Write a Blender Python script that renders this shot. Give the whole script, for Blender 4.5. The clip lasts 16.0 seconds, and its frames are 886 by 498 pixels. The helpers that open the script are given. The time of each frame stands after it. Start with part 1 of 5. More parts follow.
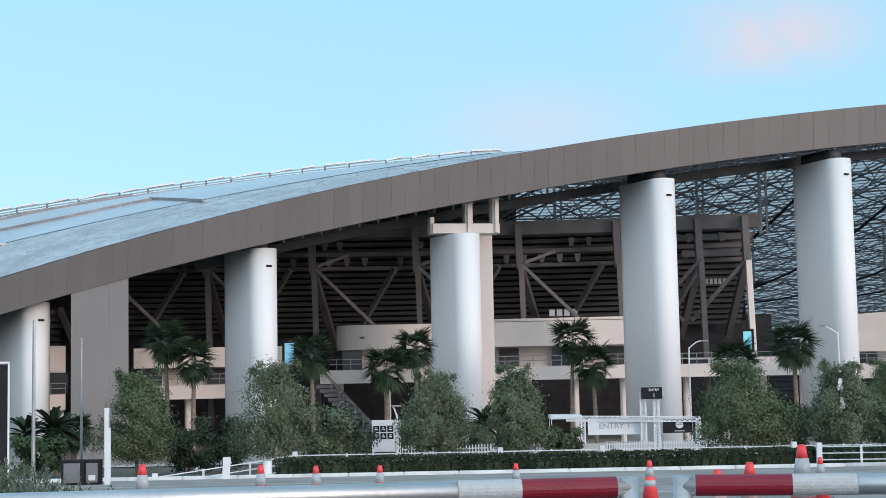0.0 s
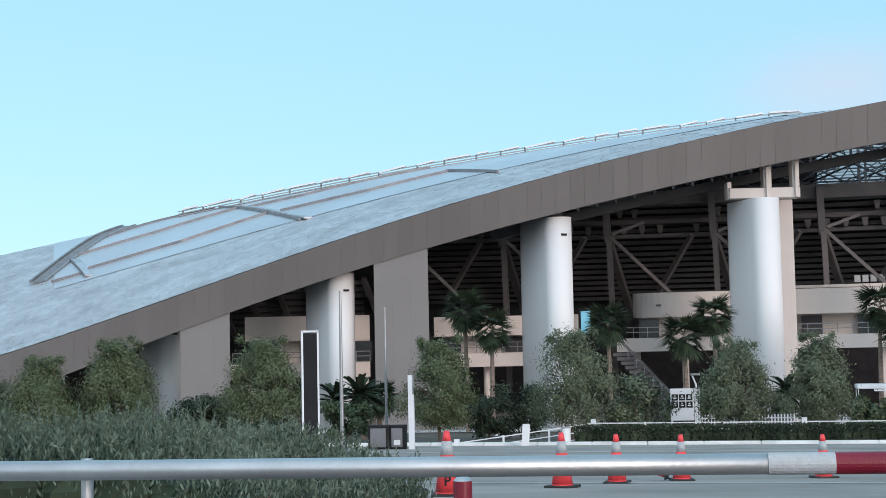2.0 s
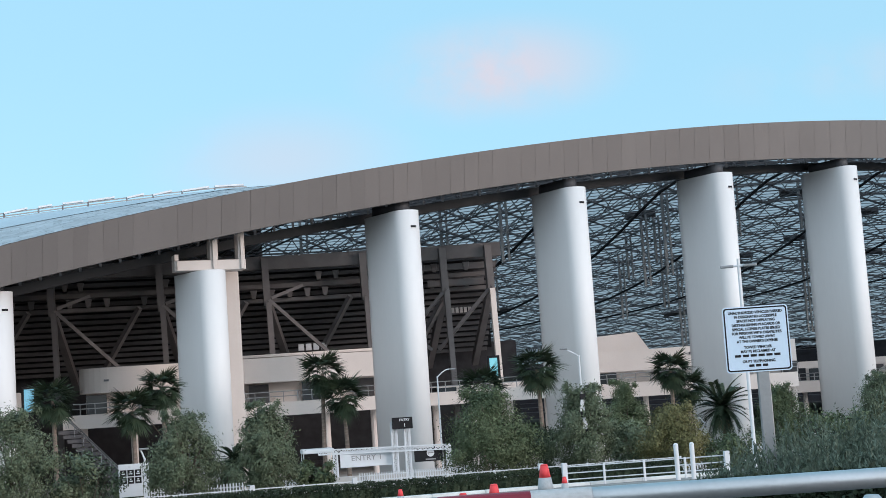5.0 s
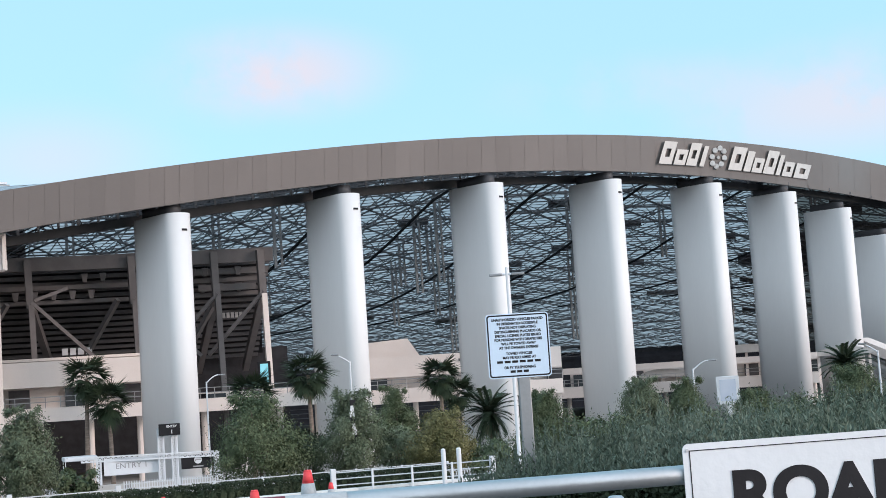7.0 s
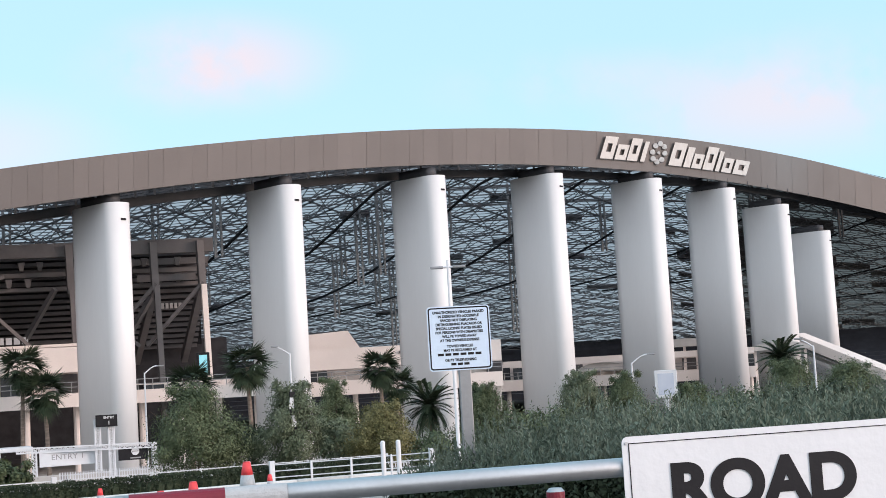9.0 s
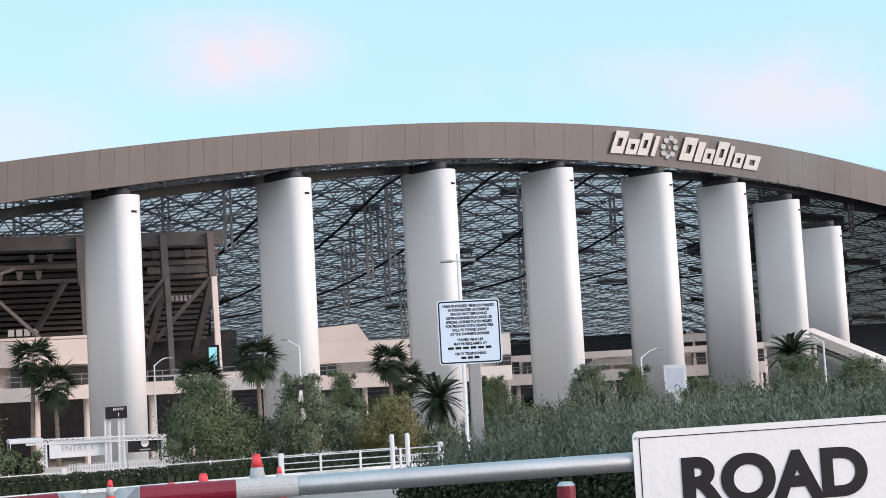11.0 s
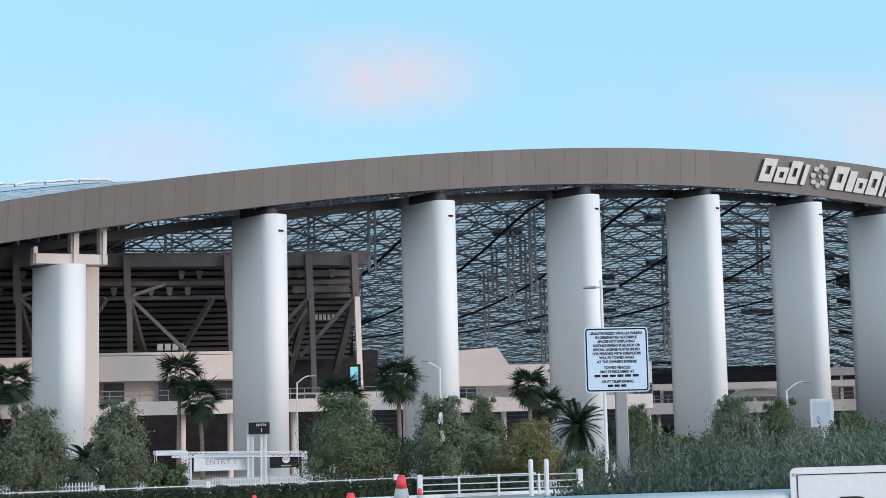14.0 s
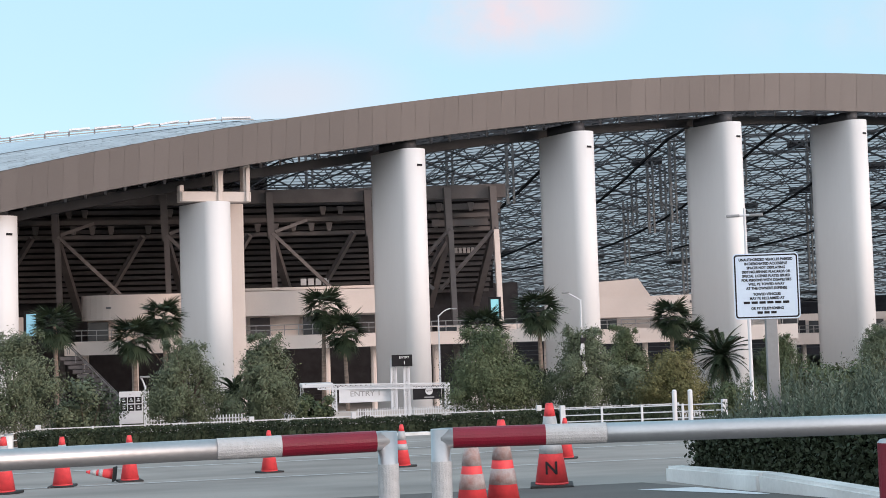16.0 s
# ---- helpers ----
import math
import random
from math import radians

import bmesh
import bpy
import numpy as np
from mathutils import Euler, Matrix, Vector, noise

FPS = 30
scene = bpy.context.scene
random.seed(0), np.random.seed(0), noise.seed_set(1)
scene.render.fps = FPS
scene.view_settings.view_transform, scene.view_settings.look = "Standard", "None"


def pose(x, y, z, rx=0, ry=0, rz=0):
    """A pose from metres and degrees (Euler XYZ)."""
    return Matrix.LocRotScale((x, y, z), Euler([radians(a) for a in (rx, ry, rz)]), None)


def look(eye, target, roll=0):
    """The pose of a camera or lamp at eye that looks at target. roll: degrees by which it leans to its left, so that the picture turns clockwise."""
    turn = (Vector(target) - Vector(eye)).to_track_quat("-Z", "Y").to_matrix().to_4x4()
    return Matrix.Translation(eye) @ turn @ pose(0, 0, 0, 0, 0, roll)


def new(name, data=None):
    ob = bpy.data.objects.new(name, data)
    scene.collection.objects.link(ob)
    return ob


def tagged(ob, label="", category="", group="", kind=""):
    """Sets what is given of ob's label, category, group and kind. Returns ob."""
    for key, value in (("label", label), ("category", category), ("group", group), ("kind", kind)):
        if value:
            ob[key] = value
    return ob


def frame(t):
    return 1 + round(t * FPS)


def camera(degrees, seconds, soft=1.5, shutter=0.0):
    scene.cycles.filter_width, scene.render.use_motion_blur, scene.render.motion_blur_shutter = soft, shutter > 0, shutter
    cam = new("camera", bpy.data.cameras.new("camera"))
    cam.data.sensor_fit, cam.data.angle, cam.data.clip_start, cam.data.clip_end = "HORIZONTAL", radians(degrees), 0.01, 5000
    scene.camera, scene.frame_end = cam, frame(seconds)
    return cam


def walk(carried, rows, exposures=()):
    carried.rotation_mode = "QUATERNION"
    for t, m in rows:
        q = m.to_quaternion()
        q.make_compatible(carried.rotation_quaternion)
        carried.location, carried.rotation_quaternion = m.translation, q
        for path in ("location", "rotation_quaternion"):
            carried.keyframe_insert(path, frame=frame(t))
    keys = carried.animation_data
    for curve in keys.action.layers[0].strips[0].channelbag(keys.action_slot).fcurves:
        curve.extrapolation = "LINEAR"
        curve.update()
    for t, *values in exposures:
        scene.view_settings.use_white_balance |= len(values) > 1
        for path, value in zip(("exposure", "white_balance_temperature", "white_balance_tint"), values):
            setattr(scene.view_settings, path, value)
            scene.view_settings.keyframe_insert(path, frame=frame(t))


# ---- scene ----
EYE = 1.25


def bearing(az, r, z=0.0):
    """A place by its bearing in degrees clockwise from north (+y), its distance and its height."""
    a = radians(az)
    return Vector((r * math.sin(a), r * math.cos(a), z))


cam = camera(34.8, 16.0, soft=0.7)
# seconds, sideways and upward drift, heading, upward tilt, roll
ROWS = [
    (0.0, -0.019, 0.027, 0.00, 4.93, -1.15),
    (0.5, -0.024, 0.029, -4.27, 4.51, -1.18),
    (1.0, -0.040, 0.033, -7.80, 4.14, -1.05),
    (1.5, -0.049, 0.036, -10.79, 3.87, -1.09),
    (2.0, -0.054, 0.036, -11.95, 3.88, -1.18),
    (2.5, -0.042, 0.038, -10.72, 4.25, -1.44),
    (3.0, -0.008, 0.042, -6.75, 4.90, -2.03),
    (3.5, -0.003, 0.030, -2.14, 5.42, -2.56),
    (4.0, 0.004, 0.020, 2.90, 5.75, -3.17),
    (4.5, 0.010, 0.012, 6.98, 5.87, -3.57),
    (5.0, 0.026, 0.004, 10.31, 5.86, -3.79),
    (7.5, 0.094, -0.008, 20.98, 5.36, -3.62),
    (8.0, 0.091, -0.009, 21.85, 5.22, -3.52),
    (10.5, 0.076, -0.008, 21.67, 4.87, -3.19),
    (11.0, 0.075, -0.009, 21.46, 4.82, -3.12),
    (11.5, 0.074, -0.009, 21.12, 4.81, -2.99),
    (12.0, 0.073, -0.009, 20.61, 4.88, -2.87),
    (12.5, 0.065, -0.008, 19.71, 5.16, -2.66),
    (13.0, 0.059, -0.008, 18.70, 5.66, -2.25),
    (13.5, 0.047, -0.006, 17.34, 6.00, -1.79),
    (14.0, 0.006, 0.004, 15.74, 6.01, -1.32),
    (14.5, -0.020, -0.015, 14.17, 5.38, -1.26),
    (15.0, -0.039, -0.022, 12.64, 4.57, -1.34),
    (15.5, -0.040, -0.017, 11.43, 3.90, -1.61),
    (16.0, -0.061, -0.030, 10.05, 3.44, -1.76),
]
keyed = []
for t, dx, dz, yaw, tilt, roll in ROWS:
    eye = Vector((dx * 0.978, -dx * 0.208, EYE + dz))
    way = bearing(yaw, math.cos(radians(tilt)), math.sin(radians(tilt)))
    keyed.append((t, look(eye, eye + way, roll)))
walk(cam, keyed, [(0.0, -0.03, 6600, 12), (5.0, -0.06, 6600, 12), (7.4, 0.16, 6950, 17), (8.1, 0.2, 7250, 21), (12.4, 0.2, 7350, 21), (13.4, 0.12, 6800, 15), (14.5, -0.1, 6600, 12), (15.0, -0.02, 7050, 17), (16.0, 0.1, 7500, 22)])

# ---- world and light ----
SUN_AZ, SUN_EL = 133.0, 13.0
world = bpy.data.worlds.new("world")
scene.world = world
world.use_nodes = True
wn, wl = world.node_tree.nodes, world.node_tree.links
wn.clear()
w_out = wn.new("ShaderNodeOutputWorld")
w_bg = wn.new("ShaderNodeBackground")
w_bg.inputs["Strength"].default_value = 0.2
sky = wn.new("ShaderNodeTexSky")
sky.sky_type = "NISHITA"
sky.sun_disc = False
sky.sun_elevation = radians(SUN_EL + 6)
sky.sun_rotation = radians(SUN_AZ)
sky.air_density, sky.dust_density, sky.ozone_density = 1.0, 0.6, 1.2
w_co = wn.new("ShaderNodeTexCoord")
w_noise = wn.new("ShaderNodeTexNoise")
w_noise.inputs["Scale"].default_value = 9.0
w_noise.inputs["Detail"].default_value = 6
w_noise.inputs["Roughness"].default_value = 0.55
wl.new(w_co.outputs["Generated"], w_noise.inputs["Vector"])


def cloud(az, e, wide, high, amount):
    """A soft cloud bank round one direction of the sky; returns its density socket."""
    c = bearing(az, math.cos(radians(e)), math.sin(radians(e)))
    sub = wn.new("ShaderNodeVectorMath")
    sub.operation = "SUBTRACT"
    sub.inputs[1].default_value = c
    mul = wn.new("ShaderNodeVectorMath")
    mul.operation = "MULTIPLY"
    mul.inputs[1].default_value = (1 / wide, 1 / wide, 1 / high)
    size = wn.new("ShaderNodeVectorMath")
    size.operation = "LENGTH"
    fade = wn.new("ShaderNodeMapRange")
    fade.interpolation_type = "SMOOTHSTEP"
    fade.inputs["From Min"].default_value, fade.inputs["From Max"].default_value = 1.0, 0.0
    lump = wn.new("ShaderNodeMapRange")
    lump.inputs["From Min"].default_value, lump.inputs["From Max"].default_value = 0.36, 0.54
    lump.inputs["To Max"].default_value = amount
    both = wn.new("ShaderNodeMath")
    both.operation = "MULTIPLY"
    wl.new(w_co.outputs["Generated"], sub.inputs[0])
    wl.new(sub.outputs["Vector"], mul.inputs[0])
    wl.new(mul.outputs["Vector"], size.inputs[0])
    wl.new(size.outputs["Value"], fade.inputs["Value"])
    wl.new(w_noise.outputs["Fac"], lump.inputs["Value"])
    wl.new(fade.outputs["Result"], both.inputs[0])
    wl.new(lump.outputs["Result"], both.inputs[1])
    return both.outputs[0]


banks = [cloud(12.9, 12.9, 0.115, 0.045, 1.0), cloud(4.0, 9.8, 0.12, 0.05, 0.5), cloud(36.0, 10.0, 0.18, 0.06, 0.75), cloud(27.0, 11.5, 0.12, 0.03, 0.35), cloud(70.0, 16.0, 0.5, 0.12, 0.7)]
w_sum = banks[0]
for socket in banks[1:]:
    add = wn.new("ShaderNodeMath")
    add.operation = "ADD"
    add.use_clamp = True
    wl.new(w_sum, add.inputs[0])
    wl.new(socket, add.inputs[1])
    w_sum = add.outputs[0]
w_mix = wn.new("ShaderNodeMix")
w_mix.data_type = "RGBA"
w_mix.inputs["B"].default_value = (3.7, 3.7, 4.25, 1)
w_haze = wn.new("ShaderNodeMix")
w_haze.data_type = "RGBA"
w_haze.inputs["Factor"].default_value = 0.78
# the evening glow: the sky brightens evenly from the north round to the south
w_side = wn.new("ShaderNodeVectorMath")
w_side.operation = "DOT_PRODUCT"
w_side.inputs[1].default_value = bearing(200, 1.0)
w_glow = wn.new("ShaderNodeMapRange")
w_glow.interpolation_type = "SMOOTHSTEP"
w_glow.inputs["From Min"].default_value, w_glow.inputs["From Max"].default_value = -0.55, 1.0
w_dusk = wn.new("ShaderNodeMix")
w_dusk.data_type = "RGBA"
w_dusk.inputs["A"].default_value = (2.1, 4.2, 5.5, 1)
w_dusk.inputs["B"].default_value = (6.8, 8.1, 9.1, 1)
wl.new(w_co.outputs["Generated"], w_side.inputs[0])
wl.new(w_side.outputs["Value"], w_glow.inputs["Value"])
wl.new(w_glow.outputs["Result"], w_dusk.inputs["Factor"])
wl.new(w_dusk.outputs["Result"], w_haze.inputs["B"])
wl.new(w_sum, w_mix.inputs["Factor"])
wl.new(sky.outputs["Color"], w_haze.inputs["A"])
wl.new(w_haze.outputs["Result"], w_mix.inputs["A"])
wl.new(w_mix.outputs["Result"], w_bg.inputs["Color"])
wl.new(w_bg.outputs["Background"], w_out.inputs["Surface"])

sun_data = bpy.data.lights.new("sun", "SUN")
sun_data.energy = 1.85
sun_data.angle = radians(22)
sun_data.color = (1.0, 0.83, 0.77)
sun = new("sun", sun_data)
sun.matrix_world = look(bearing(SUN_AZ, 300, 300 * math.tan(radians(SUN_EL))), (0, 0, 0))


# ---- materials ----
def material(name, base, rough=0.7, metal=0.0, vary=0.25, scale=1.0, grain=20.0, bump=0.15, second=None, per_object=0.0, per_island=0.0,
             stretch=(1, 1, 1), coat=0.0):
    """A node material: base colour varied by a broad and a fine noise, with roughness wear and relief."""
    m = bpy.data.materials.new(name)
    m.use_nodes = True
    n, l = m.node_tree.nodes, m.node_tree.links
    b = n["Principled BSDF"]
    b.inputs["Metallic"].default_value = metal
    b.inputs["Coat Weight"].default_value = coat
    co = n.new("ShaderNodeTexCoord")
    mp = n.new("ShaderNodeMapping")
    mp.inputs["Scale"].default_value = stretch
    l.new(co.outputs["Object"], mp.inputs["Vector"])
    broad, fine = n.new("ShaderNodeTexNoise"), n.new("ShaderNodeTexNoise")
    for tex, s, det in ((broad, scale, 4), (fine, grain, 3)):
        tex.inputs["Scale"].default_value = s
        tex.inputs["Detail"].default_value = det
        l.new(mp.outputs["Vector"], tex.inputs["Vector"])
    mix = n.new("ShaderNodeMix")
    mix.data_type = "RGBA"
    other = second or tuple(c * (1 - vary) for c in base)
    mix.inputs["A"].default_value = (*base, 1)
    mix.inputs["B"].default_value = (*other, 1)
    ramp = n.new("ShaderNodeMapRange")
    ramp.inputs["From Min"].default_value, ramp.inputs["From Max"].default_value = 0.35, 0.7
    l.new(broad.outputs["Fac"], ramp.inputs["Value"])
    l.new(ramp.outputs["Result"], mix.inputs["Factor"])
    hsv = n.new("ShaderNodeHueSaturation")
    val = n.new("ShaderNodeMath")
    val.operation = "MULTIPLY_ADD"
    val.inputs[1].default_value, val.inputs[2].default_value = vary * 0.8, 1 - vary * 0.4
    l.new(fine.outputs["Fac"], val.inputs[0])
    last = val
    if per_object or per_island:
        src = n.new("ShaderNodeObjectInfo").outputs["Random"] if per_object else n.new("ShaderNodeNewGeometry").outputs["Random Per Island"]
        amount = per_object or per_island
        more = n.new("ShaderNodeMath")
        more.operation = "MULTIPLY_ADD"
        more.inputs[1].default_value, more.inputs[2].default_value = amount * 2, 1 - amount
        l.new(src, more.inputs[0])
        both = n.new("ShaderNodeMath")
        both.operation = "MULTIPLY"
        l.new(val.outputs[0], both.inputs[0])
        l.new(more.outputs[0], both.inputs[1])
        last = both
    l.new(last.outputs[0], hsv.inputs["Value"])
    l.new(mix.outputs["Result"], hsv.inputs["Color"])
    l.new(hsv.outputs["Color"], b.inputs["Base Color"])
    rr = n.new("ShaderNodeMapRange")
    rr.inputs["To Min"].default_value, rr.inputs["To Max"].default_value = max(0.02, rough - 0.12), min(1, rough + 0.12)
    l.new(broad.outputs["Fac"], rr.inputs["Value"])
    l.new(rr.outputs["Result"], b.inputs["Roughness"])
    if bump:
        bp = n.new("ShaderNodeBump")
        bp.inputs["Strength"].default_value, bp.inputs["Distance"].default_value = bump, 0.02
        l.new(fine.outputs["Fac"], bp.inputs["Height"])
        l.new(bp.outputs["Normal"], b.inputs["Normal"])
    return m


def leafy(name, base, second, amount=0.35):
    m = material(name, base, 0.6, second=second, scale=0.6, grain=4.0, vary=0.3, bump=0, per_island=amount)
    m.node_tree.nodes["Principled BSDF"].inputs["Specular IOR Level"].default_value = 0.2
    return m


M = {
    "asphalt": material("asphalt", (0.31, 0.288, 0.268), 0.97, vary=0.35, scale=0.35, grain=45, bump=0.3),
    "asphalt_dark": material("asphalt_dark", (0.125, 0.118, 0.112), 0.95, vary=0.3, scale=0.4, grain=60, bump=0.3),
    "soil": material("soil", (0.10, 0.085, 0.065), 0.95, vary=0.4, scale=0.3, grain=12),
    "concrete": material("concrete", (0.50, 0.49, 0.475), 0.85, vary=0.2, scale=0.5, grain=25),
    "kerb": material("kerb", (0.72, 0.75, 0.75), 0.85, vary=0.25, scale=1.2, grain=25),
    "column": material("white_column_cladding", (0.71, 0.715, 0.72), 0.6, vary=0.06, scale=0.15, grain=3, bump=0.02, stretch=(1, 1, 0.2)),
    "fascia": material("bronze_fascia_panel", (0.165, 0.15, 0.145), 0.5, metal=0.15, vary=0.12, scale=0.1, grain=6, bump=0.03, per_object=0.05),
    "pier": material("bronze_pier_panel", (0.20, 0.185, 0.18), 0.55, metal=0.1, vary=0.12, scale=0.1, grain=6, bump=0.03),
    # darkened to keep the shade under the roof edge despite bounce
    "soffit": material("shade_dark_soffit", (0.042, 0.044, 0.05), 0.6, vary=0.3, scale=0.3, grain=5),
    "roof": material("silver_roof_panel", (0.50, 0.53, 0.57), 0.38, metal=0.35, vary=0.35, scale=0.22, grain=1.6, bump=0.1, stretch=(1, 0.45, 1)),
    "seam": material("roof_seam", (0.22, 0.22, 0.235), 0.6, metal=0.2),
    "steel": material("dark_steel", (0.18, 0.185, 0.20), 0.55, vary=0.3),
    # steel and precast of the stand, darkened and cooled for the shade inside
    "brown_steel": material("brown_painted_steel", (0.155, 0.144, 0.145), 0.6, vary=0.25, scale=0.4, grain=4),
    "stand": material("shade_dark_precast", (0.12, 0.117, 0.124), 0.8, vary=0.35, scale=0.2, grain=3),
    # near-black tone stands for the shade inside the building
    "inner": material("shade_dark_interior", (0.04, 0.04, 0.046), 0.9, vary=0.3),
    "cream": material("cream_terrace_wall", (0.80, 0.73, 0.69), 0.75, vary=0.12, scale=0.15, grain=8),
    "white": material("white_paint", (0.66, 0.69, 0.72), 0.6, vary=0.1, scale=1.0),
    "grey": material("grey_metal", (0.32, 0.33, 0.34), 0.45, metal=0.5, vary=0.2),
    "galv": material("galvanised_pipe", (0.52, 0.54, 0.56), 0.42, metal=0.85, vary=0.2, scale=3, grain=40, bump=0.06),
    "black": material("black_panel", (0.008, 0.008, 0.011), 0.88, vary=0.3),
    "red": material("red_reflective_tape", (0.20, 0.006, 0.024), 0.4, vary=0.25, scale=5, grain=120),
    "tape": material("silver_reflective_tape", (0.42, 0.45, 0.47), 0.4, vary=0.14, scale=40, grain=160, bump=0.3),
    "orange": material("orange_cone_rubber", (0.90, 0.075, 0.085), 0.6, vary=0.3, scale=4, grain=30),
    "rubber": material("black_rubber", (0.02, 0.02, 0.02), 0.7, vary=0.3),
    "bark": material("bark", (0.13, 0.10, 0.08), 0.9, vary=0.4, scale=3, grain=20, bump=0.5),
    "palm_bark": material("palm_bark", (0.22, 0.17, 0.14), 0.9, vary=0.4, scale=2, grain=14, bump=0.5, stretch=(1, 1, 5)),
    "glow": material("screen_blank", (0.02, 0.02, 0.02), 0.4),
    "glass": material("dark_glass", (0.04, 0.05, 0.06), 0.12, vary=0.1),
    "leaf": leafy("tree_leaf", (0.076, 0.106, 0.056), (0.112, 0.14, 0.078)),
    "leaf_pale": leafy("pepper_tree_leaf", (0.092, 0.12, 0.073), (0.136, 0.165, 0.108)),
    "leaf_yellow": leafy("yellowing_leaf", (0.13, 0.135, 0.06), (0.17, 0.155, 0.07)),
    "hedge": leafy("hedge_leaf", (0.028, 0.042, 0.025), (0.043, 0.060, 0.035)),
    "rosemary": leafy("rosemary_leaf", (0.082, 0.115, 0.084), (0.125, 0.165, 0.13)),
    "palm": leafy("palm_leaf", (0.020, 0.036, 0.022), (0.038, 0.055, 0.03)),
    "dead": leafy("dry_palm_leaf", (0.20, 0.15, 0.10), (0.25, 0.2, 0.14)),
}


def film_material(name, clear, glow):
    """Roof skin that lets some of the sky's light through, straight and scattered."""
    m = bpy.data.materials.new(name)
    m.use_nodes = True
    n, l = m.node_tree.nodes, m.node_tree.links
    n.remove(n["Principled BSDF"])
    tr, tl, gl = n.new("ShaderNodeBsdfTransparent"), n.new("ShaderNodeBsdfTranslucent"), n.new("ShaderNodeMixShader")
    tl.inputs["Color"].default_value = (*glow, 1)
    tr.inputs["Color"].default_value = (*clear, 1)
    gl.inputs["Fac"].default_value = 0.5
    l.new(tr.outputs[0], gl.inputs[1])
    l.new(tl.outputs[0], gl.inputs[2])
    l.new(gl.outputs[0], n["Material Output"].inputs["Surface"])
    return m


M["film"] = film_material("translucent_roof_film", (0.30, 0.305, 0.315), (0.55, 0.55, 0.56))
M["net"] = film_material("dark_perforated_roof_skin", (0.10, 0.095, 0.09), (0.16, 0.15, 0.14))
M["seats"] = material("navy_seat_rows", (0.022, 0.026, 0.038), 0.7, vary=0.4, scale=0.5, grain=3)
M["worn_tape"] = material("scuffed_cone_collar", (0.42, 0.40, 0.40), 0.7, vary=0.4, scale=9, grain=60, second=(0.30, 0.14, 0.12), bump=0.2)
# taupe stands for the pinkish-grey shade on the forked column's rear and head
M["taupe"] = material("shade_toned_concrete", (0.56, 0.51, 0.48), 0.7, vary=0.1, scale=0.2, grain=5, bump=0.04)
M["sign_pale"] = material("pale_letter_paint", (0.42, 0.40, 0.39), 0.6)


# ---- building blocks ----
def link_mesh(name, bm, mat, parent=None, label="", smooth=False):
    me = bpy.data.meshes.new(name)
    bm.to_mesh(me)
    bm.free()
    if smooth:
        for p in me.polygons:
            p.use_smooth = True
    me.materials.append(mat)
    ob = new(name, me)
    if parent is not None:
        ob.parent = parent
    if label:
        ob["label"] = label
    return ob


def part(name, bm, mat, parent, label="", smooth=False):
    return link_mesh(name, bm, mat, parent, label, smooth)


def raw(name, verts, faces, mat, parent=None, smooth=False):
    me = bpy.data.meshes.new(name)
    me.from_pydata([tuple(v) for v in verts], [], faces)
    me.update()
    if smooth:
        for p in me.polygons:
            p.use_smooth = True
    me.materials.append(mat)
    ob = new(name, me)
    if parent is not None:
        ob.parent = parent
    return ob


def thing(name, m, label, category, group="", kind=""):
    ob = new(name)
    ob.empty_display_size = 0.2
    ob.matrix_world = m
    return tagged(ob, label, category, group, kind)


def box(bm, x0, x1, y0, y1, z0, z1, bevel=0.0):
    r = bmesh.ops.create_cube(bm, size=1)
    bmesh.ops.scale(bm, vec=(x1 - x0, y1 - y0, z1 - z0), verts=r["verts"])
    bmesh.ops.translate(bm, vec=((x0 + x1) / 2, (y0 + y1) / 2, (z0 + z1) / 2), verts=r["verts"])
    if bevel:
        es = {e for v in r["verts"] for e in v.link_edges}
        bmesh.ops.bevel(bm, geom=list(es), offset=bevel, segments=2, affect="EDGES", profile=0.5)
    return bm


def rod(bm, a, b, r0, r1=None, n=8):
    """A round bar from a to b."""
    a, b = Vector(a), Vector(b)
    r1 = r0 if r1 is None else r1
    d = b - a
    q = d.to_track_quat("Z", "Y")
    rings = []
    for p, r in ((a, r0), (b, r1)):
        rings.append([bm.verts.new(p + q @ Vector((r * math.cos(2 * math.pi * k / n), r * math.sin(2 * math.pi * k / n), 0))) for k in range(n)])
    for k in range(n):
        bm.faces.new((rings[0][k], rings[0][(k + 1) % n], rings[1][(k + 1) % n], rings[1][k]))
    bm.faces.new(rings[0][::-1])
    bm.faces.new(rings[1])
    return bm


def beam(bm, a, b, w, h):
    """A square bar from a to b, w across and h deep."""
    a, b = Vector(a), Vector(b)
    d = (b - a).normalized()
    up = Vector((0, 0, 1)) if abs(d.z) < 0.95 else Vector((0, 1, 0))
    s = d.cross(up).normalized()
    u = s.cross(d)
    ring = [[bm.verts.new(p + s * i * w / 2 + u * j * h / 2) for i, j in ((-1, -1), (1, -1), (1, 1), (-1, 1))] for p in (a, b)]
    for k in range(4):
        bm.faces.new((ring[0][k], ring[0][(k + 1) % 4], ring[1][(k + 1) % 4], ring[1][k]))
    bm.faces.new(ring[0][::-1])
    bm.faces.new(ring[1])
    return bm


def prism(bm, outline, z0, z1):
    """Upright prism over a plan outline given counter-clockwise."""
    lo = [bm.verts.new((x, y, z0)) for x, y in outline]
    hi = [bm.verts.new((x, y, z1)) for x, y in outline]
    k = len(outline)
    for i in range(k):
        bm.faces.new((lo[i], lo[(i + 1) % k], hi[(i + 1) % k], hi[i]))
    bm.faces.new(lo[::-1])
    bm.faces.new(hi)
    return bm


